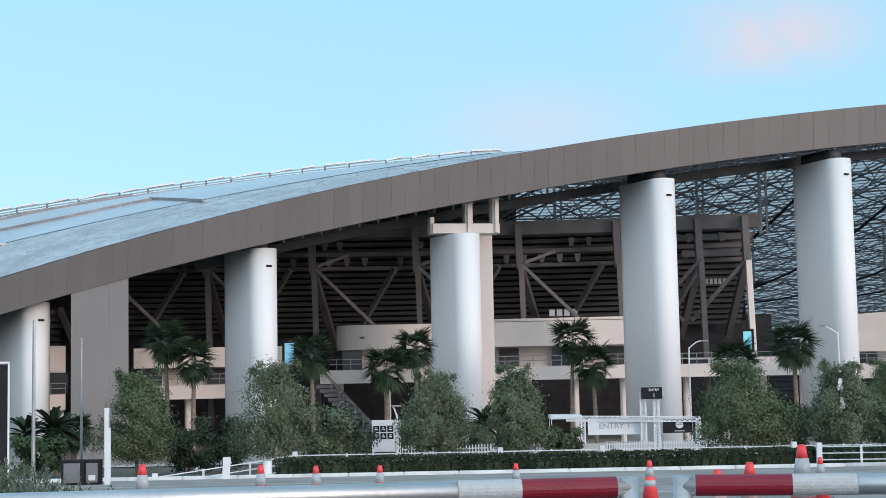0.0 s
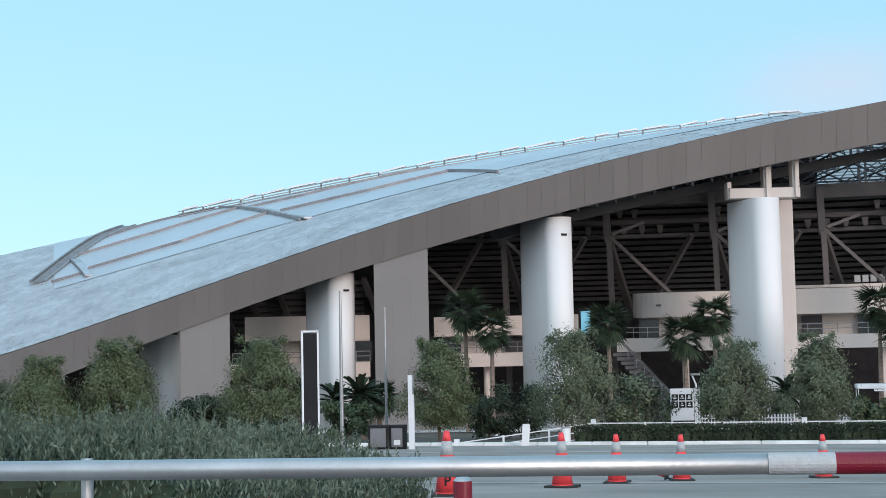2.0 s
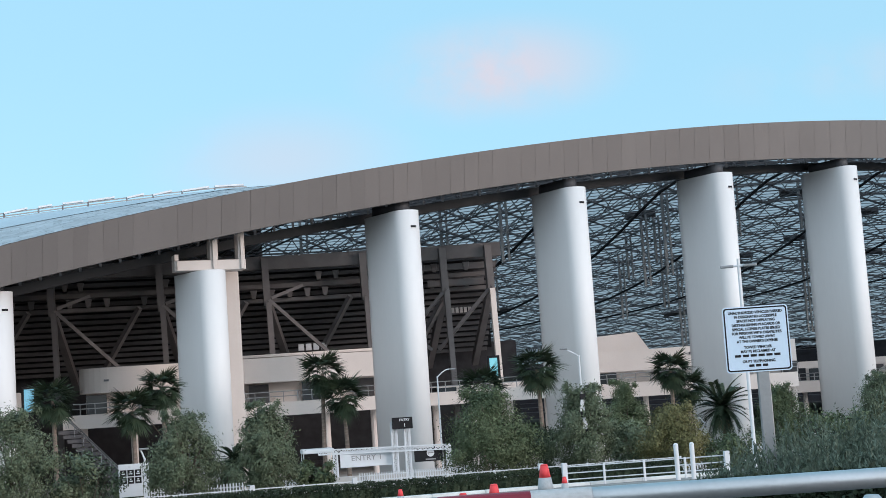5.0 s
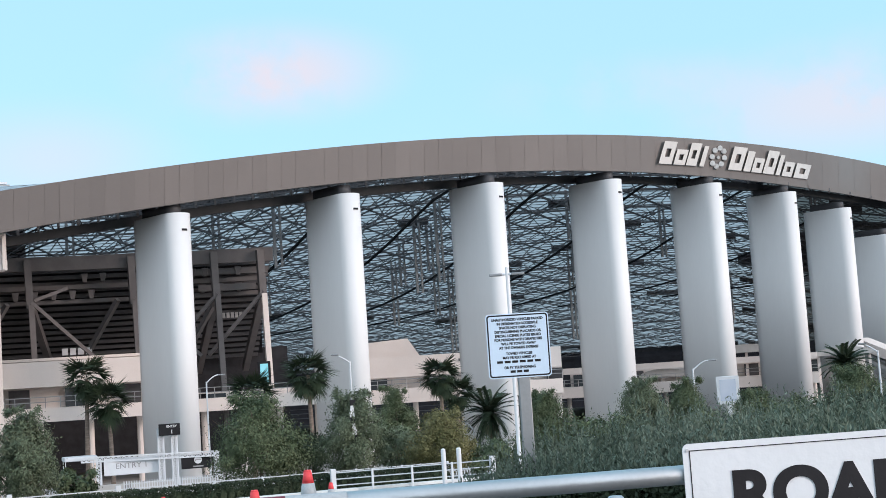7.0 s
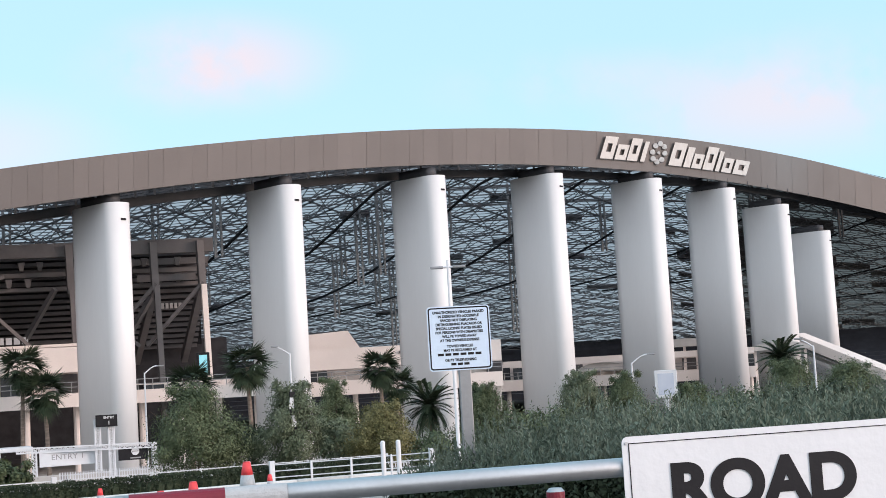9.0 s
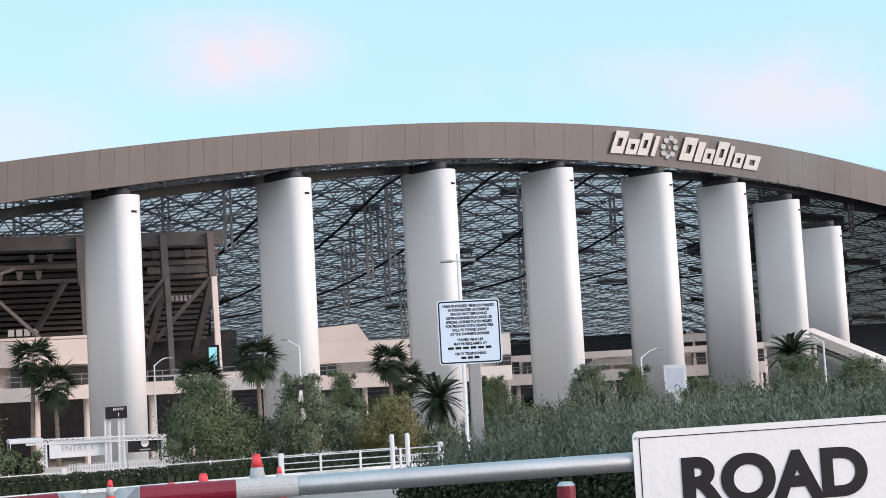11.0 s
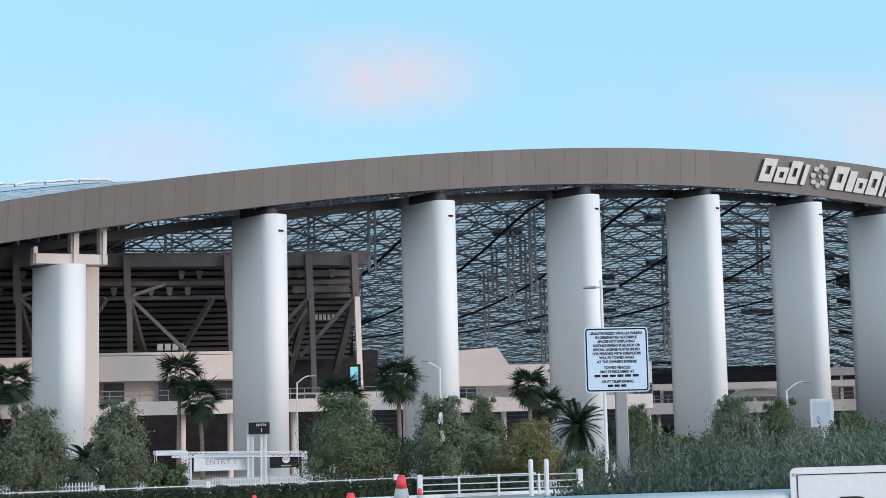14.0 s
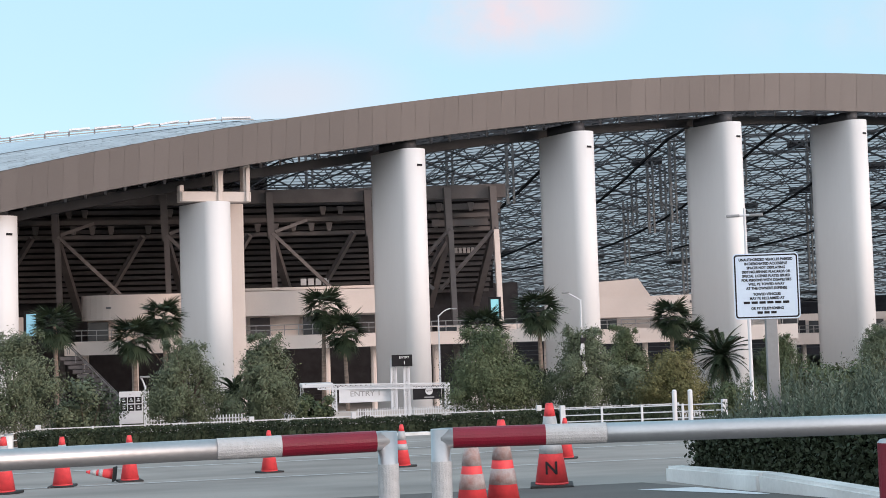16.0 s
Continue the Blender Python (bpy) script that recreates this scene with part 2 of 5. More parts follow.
def poly(co, x):
    v = 0.0
    for c in co:
        v = v * x + c
    return v


def smoothstep(a, b, x):
    u = min(1.0, max(0.0, (x - a) / (b - a)))
    return u * u * (3 - 2 * u)


def ground_z(y):
    """The ground falls away from the camera in gentle slopes."""
    z = 0.0
    for y0, y1, s in ((9, 27, -0.0725), (27, 62, -0.0545), (62, 128, -0.0505)):
        z += s * (min(max(y, y0), y1) - y0)
    return z


# ---- ground ----
ys = [-600, -60, -20, 0, 6, 9, 12, 18, 22, 27, 32, 36, 45, 55, 62, 72, 85, 100, 115, 128, 140, 200, 400, 1000, 3000]
xs = [-2500, -600, -200, -80, -40, -20, -10, 0, 10, 20, 40, 80, 200, 600, 2500]
verts = [(x, y, ground_z(y) - 0.02) for y in ys for x in xs]
nx = len(xs)
faces = [(j * nx + i, j * nx + i + 1, (j + 1) * nx + i + 1, (j + 1) * nx + i) for j in range(len(ys) - 1) for i in range(nx - 1)]
tagged(raw("ground", verts, faces, M["soil"]), "bare brown soil sloping down to the stadium", "ground", kind="structure")


def strip(name, y0, y1, x0, x1, lift, mat, label, category, steps=24):
    v, f = [], []
    for j in range(steps + 1):
        y = y0 + (y1 - y0) * j / steps
        v += [(x0, y, ground_z(y) + lift), (x1, y, ground_z(y) + lift)]
        if j:
            f.append((2 * j - 2, 2 * j - 1, 2 * j + 1, 2 * j))
    return tagged(raw(name, v, f, mat), label, category, kind="structure")


strip("road", -30, 61.7, -160, 160, 0.02, M["asphalt"], "worn grey asphalt road with pale lane lines", "road", 60)
strip("pavement", 108, 170, -150, 190, 0.05, M["concrete"], "pale concrete forecourt round the stadium", "pavement")

# ---- stadium: roof edge and shell ----
PAD = -6.55
F_R = (-0.0115, -0.235, 2.2248, 4.7528, 129.317)
F_BOT = (0.00157, -0.00581, -0.06274, 0.04281, -0.35085, 4.45132, 16.42)
F_TOP = (0.00106, -0.01005, -0.03393, 0.06179, -0.50238, 4.54369, 20.03)
RIDGE = (-0.669, 2.9768, 28.75)


# where the edge swings away behind the far columns: bearing, distance
SWING = [(2.0, 130.36), (8.3, 134.6), (15.15, 143.2), (21.0, 155.2), (26.0, 169.0), (30.0, 184.5), (33.0, 201.0), (35.0, 218.0), (37.0, 240.0), (40.0, 262.0), (46.0, 300.0)]


def line_r(az):
    """Distance of the curve to which the edge heights belong."""
    return poly(F_R, az / 10)


def edge_r(az):
    if az <= 2.0:
        return line_r(az)
    a = min(az, 45.999)
    k = max(i for i in range(len(SWING) - 1) if SWING[i][0] <= a)
    pts = [SWING[max(0, min(len(SWING) - 1, k + d))] for d in (-1, 0, 1, 2)]
    u = (a - pts[1][0]) / (pts[2][0] - pts[1][0])
    m0 = (pts[2][1] - pts[0][1]) / (pts[2][0] - pts[0][0]) * (pts[2][0] - pts[1][0])
    m1 = (pts[3][1] - pts[1][1]) / (pts[3][0] - pts[1][0]) * (pts[2][0] - pts[1][0])
    return ((2 * u**3 - 3 * u**2 + 1) * pts[1][1] + (u**3 - 2 * u**2 + u) * m0 + (3 * u**2 - 2 * u**3) * pts[2][1] + (u**3 - u**2) * m1)


def edge_height(co, az, slope):
    """Height of the band's foot or top, which keeps its sight line as the edge swings away."""
    if az < -28:
        z = poly(co, -2.8) + (az + 28) * 0.75
    elif az > 39:
        z = poly(co, 3.9) - (az - 39) * slope
    else:
        z = poly(co, az / 10)
    return EYE + (z - EYE) * edge_r(az) / line_r(az)


def edge_bot(az):
    return edge_height(F_BOT, az, 0.95)


def edge_top(az):
    return edge_height(F_TOP, az, 1.05)


def rise(az):
    """How far the ridge stands over the roof's edge."""
    a = max(-36.0, az)
    left = poly(RIDGE, a / 10) - edge_top(a)
    k = smoothstep(1.0, 9.0, az)
    return left * (1 - k) + 6.0 * k


CREST = 55.0
SPAN = 300.0


def shell(az, rho):
    """Roof surface at a bearing and a distance inward from its edge."""
    zt = edge_top(az)
    peak = zt + rise(az)
    if rho < CREST:
        z = peak - rise(az) * ((CREST - rho) / CREST) ** 1.2
    else:
        end = -4 + 13 * smoothstep(-5, 12, az) - 15 * smoothstep(29, 37, az)
        z = peak - (peak - end) * ((rho - CREST) / (SPAN - CREST)) ** 1.2
    return bearing(az, edge_r(az) + rho, z)


canopy = thing("stadium_canopy", pose(0, 0, 0), "vast silver swooping stadium roof with a bronze edge band", "stadium roof")
# edge band: one panel after another, each a shallow tray with open joints
N_PANEL = 140
AZ0, AZ1 = -36.0, 46.0
for i in range(N_PANEL):
    a0 = AZ0 + (AZ1 - AZ0) * i / N_PANEL
    a1 = AZ0 + (AZ1 - AZ0) * (i + 1) / N_PANEL
    gap = (a1 - a0) * 0.0055
    a0, a1 = a0 + gap, a1 - gap
    lean = 0.08  # joints lean a little
    v = []
    for a in (a0, a1):
        for dr in (0.0, 0.5):
            v += [bearing(a - lean, edge_r(a) + dr + 0.9, edge_bot(a)), bearing(a, edge_r(a) + dr, edge_top(a))]
    f = [(0, 4, 5, 1), (2, 3, 7, 6), (0, 1, 3, 2), (4, 6, 7, 5), (1, 5, 7, 3), (0, 2, 6, 4)]
    raw("fascia_panel", v, f, M["fascia"], canopy)
v, f = [], []
for i in range(121):
    a = AZ0 + (AZ1 - AZ0) * i / 120
    v += [bearing(a - 0.08, edge_r(a) + 1.2, edge_bot(a) + 0.05), bearing(a, edge_r(a) + 0.3, edge_top(a) - 0.06)]
    if i:
        f.append((2 * i - 2, 2 * i, 2 * i + 1, 2 * i - 1))
raw("fascia_backing", v, f, M["pier"], canopy)


def sheet(name, azs, rhos, mat, parent, drop=0.0, smooth=True):
    v = [shell(a, r) - Vector((0, 0, drop)) for a in azs for r in rhos]
    k = len(rhos)
    f = [(i * k + j, i * k + j + 1, (i + 1) * k + j + 1, (i + 1) * k + j) for i in range(len(azs) - 1) for j in range(k - 1)]
    return raw(name, v, f, mat, parent, smooth)


def span(a, b, n):
    return [a + (b - a) * i / n for i in range(n + 1)]


M["roof_tile"] = material("brushed_roof_tile", (0.47, 0.48, 0.50), 0.45, metal=0.25, vary=0.25, scale=0.25, grain=3, bump=0.05, per_island=0.11)
tv, tf = [], []
rng = np.random.default_rng(21)
for i in range(120):
    for j in range(38):
        a0, a1 = AZ0 + 39.0 * i / 120, AZ0 + 39.0 * (i + 0.998) / 120
        r0, r1 = 0.2 + 60.8 * j / 38, 0.2 + 60.8 * (j + 0.998) / 38
        c = [shell(a, r) + Vector((0, 0, rng.uniform(0.0, 0.035))) for a, r in ((a0, r0), (a1, r0), (a1, r1), (a0, r1))]
        k = len(tv)
        if (i + j) % 2:
            tv.extend([c[0], c[1], c[2], c[0], c[2], c[3]])
        else:
            tv.extend([c[0], c[1], c[3], c[1], c[2], c[3]])
        tf.extend([(k, k + 1, k + 2), (k + 3, k + 4, k + 5)])
tagged(raw("roof_tiles", tv, tf, M["roof_tile"], canopy), kind="stuff")
sheet("roof_deck", span(AZ0, 3.0, 60), span(0.3, CREST + 6, 24), M["seam"], canopy, 0.12)
M["roof_smooth"] = material("smooth_satin_roof_sheet", (0.50, 0.53, 0.57), 0.33, metal=0.3, vary=0.14, scale=0.12, grain=0.8, bump=0.03, stretch=(1, 0.5, 1))
sheet("roof_sheet", span(-27.4, 2.0, 60), span(20.0, CREST + 2, 16), M["roof_smooth"], canopy, -0.07)
sheet("rear_roof_skin", span(AZ0, 3.0, 60), span(CREST + 6, SPAN, 24), M["roof"], canopy)
sheet("roof_border", span(3.0, AZ1, 60), span(0.2, 9.0, 4), M["roof"], canopy)
sheet("roof_film", span(3.0, 32.0, 44), span(9.0, SPAN, 30), M["film"], canopy)
sheet("roof_side_skin", span(32.0, AZ1, 20), span(9.0, SPAN, 30), M["net"], canopy)
# soffit: lining behind the edge, the shade under the roof put into its colour
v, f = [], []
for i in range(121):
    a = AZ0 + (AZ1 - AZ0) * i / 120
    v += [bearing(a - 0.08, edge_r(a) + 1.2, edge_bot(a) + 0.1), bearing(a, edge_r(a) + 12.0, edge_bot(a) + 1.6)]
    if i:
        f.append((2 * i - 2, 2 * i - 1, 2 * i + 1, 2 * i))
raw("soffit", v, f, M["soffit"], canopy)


# ---- columns ----
def column_mesh(name, width, depth, height, mat, seg=10):
    """A blade with a round nose at either end, standing on z 0."""
    r = width / 2
    half = depth / 2 - r
    out = [(r, half - 0.06)] + [(r * math.cos(math.pi * k / seg), half + r * math.sin(math.pi * k / seg)) for k in range(seg + 1)]
    out += [(-r, half - 0.06), (-r, 0.06 - half)] + [(-r * math.cos(math.pi * k / seg), -half - r * math.sin(math.pi * k / seg)) for k in range(seg + 1)]
    out += [(r, 0.06 - half)]
    bm = bmesh.new()
    prism(bm, out, 0, height)
    for fc in bm.faces:
        fc.smooth = abs(fc.normal.z) < 0.5
    return bm


HUB = Vector((-60.7, 466.9))
# bearing, distance, height of the head, bearing that the blade's nose points to
COLUMNS = [(-23.3, 146.0, 4.6, 136), (-16.59, 134.5, 8.15, 140), (-7.81, 132.5, 12.75, 146), (8.29, 139.5, 19.3, 155), (15.15, 148.0, 21.6, 157), (21.03, 160.0, 23.5, 155),
           (25.86, 174.0, 24.8, 155), (29.86, 189.5, 25.3, 154), (32.77, 206.0, 25.2, 152), (34.86, 224.0, 24.1, 151), (36.42, 242.0, 21.0, 151)]
for az, r, top, nose in COLUMNS:
    p = bearing(az, r, PAD)
    col = thing("column", pose(p.x, p.y, p.z, 0, 0, 180 - nose), "tall smooth white blade column with rounded nose under the roof edge", "column", "columns under the roof edge")
    h = top - PAD
    part("shaft", column_mesh("shaft", 2.6, 7.7, h, M["column"]), M["column"], col)
    part("bearing_cap", column_mesh("cap", 1.7, 5.4, 1.0, M["soffit"]), M["soffit"], col, "recessed bearing, shade put into its colour").location.z = h
    bm = bmesh.new()
    box(bm, -0.28, 0.28, -3.88, -3.6, h - 1.75, h - 1.55)
    part("vent_slot", bm, M["black"], col)


def el(r, e):
    """Height seen at elevation e degrees and distance r."""
    return EYE + r * math.tan(radians(e))


# the pair of shafts with the forked head
p = bearing(0.5, 134.0, PAD)
turn = math.degrees(math.atan2(HUB.y - p.y, HUB.x - p.x)) - 90
fork = thing("forked_column", pose(p.x, p.y, p.z, 0, 0, turn), "white double column with a forked bracket under the roof", "column", "columns under the roof edge")
h = el(134, 5.45) - PAD
part("shaft", column_mesh("shaft", 2.6, 7.0, h, M["column"]), M["column"], fork).matrix_basis = pose(-0.1, 0, 0, 0, 0, 29 - turn)
# rear shaft and fork carry their shade as a darker colour
bm = bmesh.new()
box(bm, 0.6, 4.1, 2.2, 5.6, 0, h + 0.3, 0.1)
part("rear_shaft", bm, M["taupe"], fork, "square rear shaft, taupe tone for its shade")
bm = bmesh.new()
box(bm, -2.6, 4.1, -1.2, 0.4, h + 0.15, h + 1.1, 0.06)
part("cross_beam", bm, M["taupe"], fork, "cross beam, taupe tone for its shade")
for x0, x1, lift in ((0.75, 1.5, 3.6), (3.4, 4.05, 3.9), (-2.6, -2.2, 1.7)):
    bm = bmesh.new()
    box(bm, x0, x1, -1.2, 0.3, h + 1.1, h + lift, 0.06)
    box(bm, x0 + 0.2, x1 - 0.2, -1.45, -1.2, h + 0.2, h + lift - 0.6, 0.04)
    part("fork_post", bm, M["taupe"], fork, "fork post, taupe tone for its shade")


# clad piers that run into the edge band
for a0, a1 in ((-22.55, -20.6), (-14.8, -12.6), (-28.6, -27.0)):
    am = (a0 + a1) / 2
    t = thing("clad_pier", pose(0, 0, 0), "broad bronze-clad pier running up into the roof edge", "pier", "clad piers")
    for k in range(3):
        b0, b1 = a0 + (a1 - a0) * k / 3 + 0.0015, a0 + (a1 - a0) * (k + 1) / 3 - 0.0015
        v = []
        for a in (b0, b1):
            r = edge_r(a) + 1.0
            for dr in (0.0, 2.6):
                v += [bearing(a, r + dr, PAD), bearing(a, r + dr, edge_bot(a) + 0.3)]
        raw("cladding_panel", v, [(0, 4, 5, 1), (2, 3, 7, 6), (0, 1, 3, 2), (4, 6, 7, 5), (1, 5, 7, 3)], M["pier"], t)


# ---- roof shell details ----
def polyline(bm, pts, w, h=None):
    """One unbroken square bar through the given points."""
    h = h or w
    rings = []
    for k, p in enumerate(pts):
        d = (pts[min(k + 1, len(pts) - 1)] - pts[max(k - 1, 0)]).normalized()
        up = Vector((0, 0, 1)) if abs(d.z) < 0.95 else Vector((0, 1, 0))
        s = d.cross(up).normalized()
        u = s.cross(d)
        rings.append([bm.verts.new(p + s * i * w / 2 + u * j * h / 2) for i, j in ((-1, -1), (1, -1), (1, 1), (-1, 1))])
    for a, b in zip(rings, rings[1:]):
        for k in range(4):
            bm.faces.new((a[k], a[(k + 1) % 4], b[(k + 1) % 4], b[k]))
    bm.faces.new(rings[0][::-1])
    bm.faces.new(rings[-1])
    return bm


def along(pts, n=8):
    """Points that lie on the roof between corners given as bearing and distance inward."""
    return [shell(a0 + (a1 - a0) * u, r0 + (r1 - r0) * u) for (a0, r0), (a1, r1) in zip(pts, pts[1:]) for u in span(0, 1, n)[: n + (pts[-1] == (a1, r1))]]


for pts in [[(-26.52, 36.0), (-23.36, 39.5), (-20.0, 46.0)], [(-26.1, 25.5), (-22.48, 26.75), (-18.99, 32.0)], [(-27.49, 23.5), (-26.2, 23.75)], [(-25.33, 46.75), (-22.91, 54.75), (-21.12, 54.5)], [(-19.78, 43.5), (-17.61, 43.75), (-15.2, 48.25), (-12.43, 52.5)], [(-18.53, 31.0), (-17.28, 30.75), (-14.98, 30.5), (-11.63, 33.0)]]:
    bm = bmesh.new()
    polyline(bm, [p + Vector((0, 0, 0.2)) for p in along(pts)], 0.16, 0.3)
    part("roof_seam", bm, M["seam"], canopy)
for pts in [[(-20.97, 54.5), (-19.1, 32.75), (-17.74, 19.0)], [(-11.74, 34.0), (-9.67, 16.75)], [(-26.78, 34.25), (-26.2, 21.25)]]:
    bm = bmesh.new()
    polyline(bm, [p + Vector((0, 0, 0.2)) for p in along(pts)], 0.22, 0.3)
    part("roof_rib", bm, M["seam"], canopy, "raised grey rib")
for pts in [[(-20.11, 48.0), (-18.42, 28.75), (-17.4, 19.0)], [(-26.57, 33.25), (-26.03, 21.5)]]:
    bm = bmesh.new()
    polyline(bm, [p + Vector((0, 0, 0.15)) for p in along(pts)], 1.0, 0.2)
    part("roof_rib", bm, M["roof"], canopy, "broad pale rib")
for dr, up, w, mat in ((0.0, 0.12, 1.1, "seam"), (-0.9, 0.3, 0.25, "grey"), (0.9, 0.3, 0.25, "grey")):
    bm = bmesh.new()
    polyline(bm, [p + Vector((dr, 0, up)) for p in along([(-28.0, 25.25), (-27.38, 30.25), (-26.8, 35.5), (-25.55, 47.75), (-24.5, 54.75)])], w, 0.3)
    part("roof_gutter", bm, M[mat], canopy, "curved roof gutter between raised edges")
# walkway along the crest: deck, posts, rails and pale equipment covers
walkway = thing("crest_walkway", pose(0, 0, 0), "pale service walkway with rails along the roof crest", "walkway")
crest = lambda a, up: shell(a, CREST - 1) + Vector((0, 0, up))
for up, w in ((0.12, 0.7), (0.42, 0.12), (0.75, 0.12)):
    bm = bmesh.new()
    polyline(bm, [crest(a, up) for a in span(-22.6, 2.5, 60)], w, 0.14)
    part("rail" if up > 0.3 else "deck", bm, M["grey"], walkway)
rng = np.random.default_rng(3)
a = -22.4
while a < 1.6:
    ln = rng.uniform(0.5, 1.3)
    bm = bmesh.new()
    beam(bm, crest(a, 0.85 + 0.15 * math.sin(a)), crest(a + ln, 1.0), 0.5, 0.22)
    part("cover", bm, M["white"], walkway, "white equipment cover")
    bm = bmesh.new()
    beam(bm, crest(a, 0.1), crest(a, 0.8), 0.2, 0.2)
    part("rail_post", bm, M["steel"], walkway)
    a += ln + rng.uniform(0.15, 0.5)

# space frame under the translucent roof
frame_truss = thing("roof_truss", pose(0, 0, 0), "dense dark steel space frame under the translucent roof", "roof truss")
tv, tf = [], []


def bar(a, b, w):
    d = (b - a).normalized()
    up = Vector((0, 0, 1)) if abs(d.z) < 0.95 else Vector((0, 1, 0))
    s = d.cross(up).normalized() * (w / 2)
    u = s.normalized().cross(d) * (w / 2)
    i = len(tv)
    tv.extend([a - s - u, a + s - u, a + s + u, a - s + u, b - s - u, b + s - u, b + s + u, b - s + u])
    tf.extend([(i, i + 1, i + 5, i + 4), (i + 1, i + 2, i + 6, i + 5), (i + 2, i + 3, i + 7, i + 6), (i + 3, i, i + 4, i + 7)])


azs = span(-8.0, 46.0, 44)
rhos = [9 + 7.2 * k for k in range(40)]
rng = np.random.default_rng(8)


def node(a, rho, low):
    return shell(a, rho) - Vector((0, 0, 3.6 if low else 0.35))


for slant, first, count in ((0.105, -36.0, 46), (-0.13, -6.0, 52)):  # two families of slanting trusses
    for k in range(count):
        a0 = first + 1.75 * k
        for j in range(len(rhos) - 1):
            a, b = a0 + slant * rhos[j], a0 + slant * rhos[j + 1]
            if min(a, b) < -8 or max(a, b) > 46:
                continue
            bar(node(a, rhos[j], True), node(b, rhos[j + 1], True), 0.2)
            bar(node(a, rhos[j], False), node(b, rhos[j + 1], False), 0.16)
            if (j + k) % 2:
                bar(node(a, rhos[j], True), node(b, rhos[j + 1], False), 0.11)
            else:
                bar(node(a, rhos[j], False), node(b, rhos[j + 1], True), 0.11)
for j, rho in enumerate(rhos):  # rings
    for i in range(len(azs) - 1):
        bar(node(azs[i], rho, False), node(azs[i + 1], rho, False), 0.2)
        bar(node(azs[i], rho + 2.4, False), node(azs[i + 1], rho + 2.4, False), 0.1)
        bar(node(azs[i], rho + 4.8, False), node(azs[i + 1], rho + 4.8, False), 0.1)
        if j % 2 == 0:
            bar(node(azs[i], rho, True), node(azs[i + 1], rho, True), 0.24)
            bar(node(azs[i], rho, True), node(azs[i + 1], rho, False), 0.13)
raw("space_frame", tv, tf, M["steel"], frame_truss)
for k in range(34):  # hanging masts
    a, rho = rng.uniform(4, 38), rng.uniform(50, 190)
    q = shell(a, rho)
    drop = rng.uniform(7, 20)
    bm = bmesh.new()
    beam(bm, q, q + Vector((0, 0, -drop)), 0.4, 0.4)
    beam(bm, q + Vector((0.9, 0, 0)), q + Vector((0.9, 0, -drop)), 0.3, 0.3)
    for z in range(1, int(drop), 2):
        beam(bm, q + Vector((0, 0, -z)), q + Vector((0.9, 0, -z - 1)), 0.14, 0.14)
    part("hanging_mast", bm, M["grey"], frame_truss)
for k in range(9):  # long catenary cables
    a0, rho0 = 3 + 4.2 * k, 205 - 4 * k
    a1, rho1 = a0 + 13, 40
    bm = bmesh.new()
    polyline(bm, [shell(a0 + (a1 - a0) * u, rho0 + (rho1 - rho0) * u) - Vector((0, 0, 4.5 + 5 * math.sin(math.pi * u))) for u in span(0, 1, 14)], 0.3)
    part("cable", bm, M["black"], frame_truss)
# closed panels between clear film
for i in range(0, 44):
    for j in range(0, 39):
        if azs[i] >= 3.0 and rng.uniform() < 0.04 + 0.3 * smoothstep(29, 35, azs[i]):
            a0, a1, r0, r1 = azs[i], azs[i + 1], rhos[j], rhos[j + 1]
            raw("closed_roof_panel", [shell(a, r) - Vector((0, 0, 0.12)) for a, r in ((a0, r0), (a1, r0), (a1, r1), (a0, r1))], [(0, 1, 2, 3)], M["steel"], canopy)
# edge ring girder behind the band, in the soffit's shade-dark colour
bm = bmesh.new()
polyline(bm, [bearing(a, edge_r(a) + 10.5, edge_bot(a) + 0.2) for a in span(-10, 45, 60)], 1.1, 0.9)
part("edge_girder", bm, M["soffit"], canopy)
for k in range(70):
    a = -8 + 53 * k / 69
    bm = bmesh.new()
    beam(bm, bearing(a, edge_r(a) + 1.6, edge_bot(a) + 0.28), bearing(a, edge_r(a) + 10.5, edge_bot(a) + 0.8), 0.25, 0.4)
    part("soffit_rib", bm, M["steel"], canopy)


# ---- upper stand seen from behind ----
def arc_wall(bm, a0, a1, r, z0, z1, thick=0.5, n=None, slope=0.0):
    n = n or max(2, int(abs(a1 - a0) / 1.2))
    ring = []
    for a in span(a0, a1, n):
        ring.append([bm.verts.new(bearing(a, r + d, z)) for d, z in ((slope, z0), (0, z1), (thick, z1), (thick + slope, z0))])
    for p, q in zip(ring, ring[1:]):
        for k in range(4):
            bm.faces.new((p[k], q[k], q[(k + 1) % 4], p[(k + 1) % 4]))
    bm.faces.new(ring[0])
    bm.faces.new(ring[-1][::-1])
    bmesh.ops.recalc_face_normals(bm, faces=bm.faces[:])
    return bm


stand = thing("upper_stand", pose(0, 0, 0), "brown precast underside of the raked upper stand, darkened for shade", "stand")
S_A0, S_A1 = -14.6, 12.5
def rake(a, u):
    """Point on the back of the rake: u 0 at the top, 1 at the foot."""
    r = 160 + 20 * u
    return bearing(a, r, el(160, 5.5) * (1 - u) + el(180, 1.6) * u)


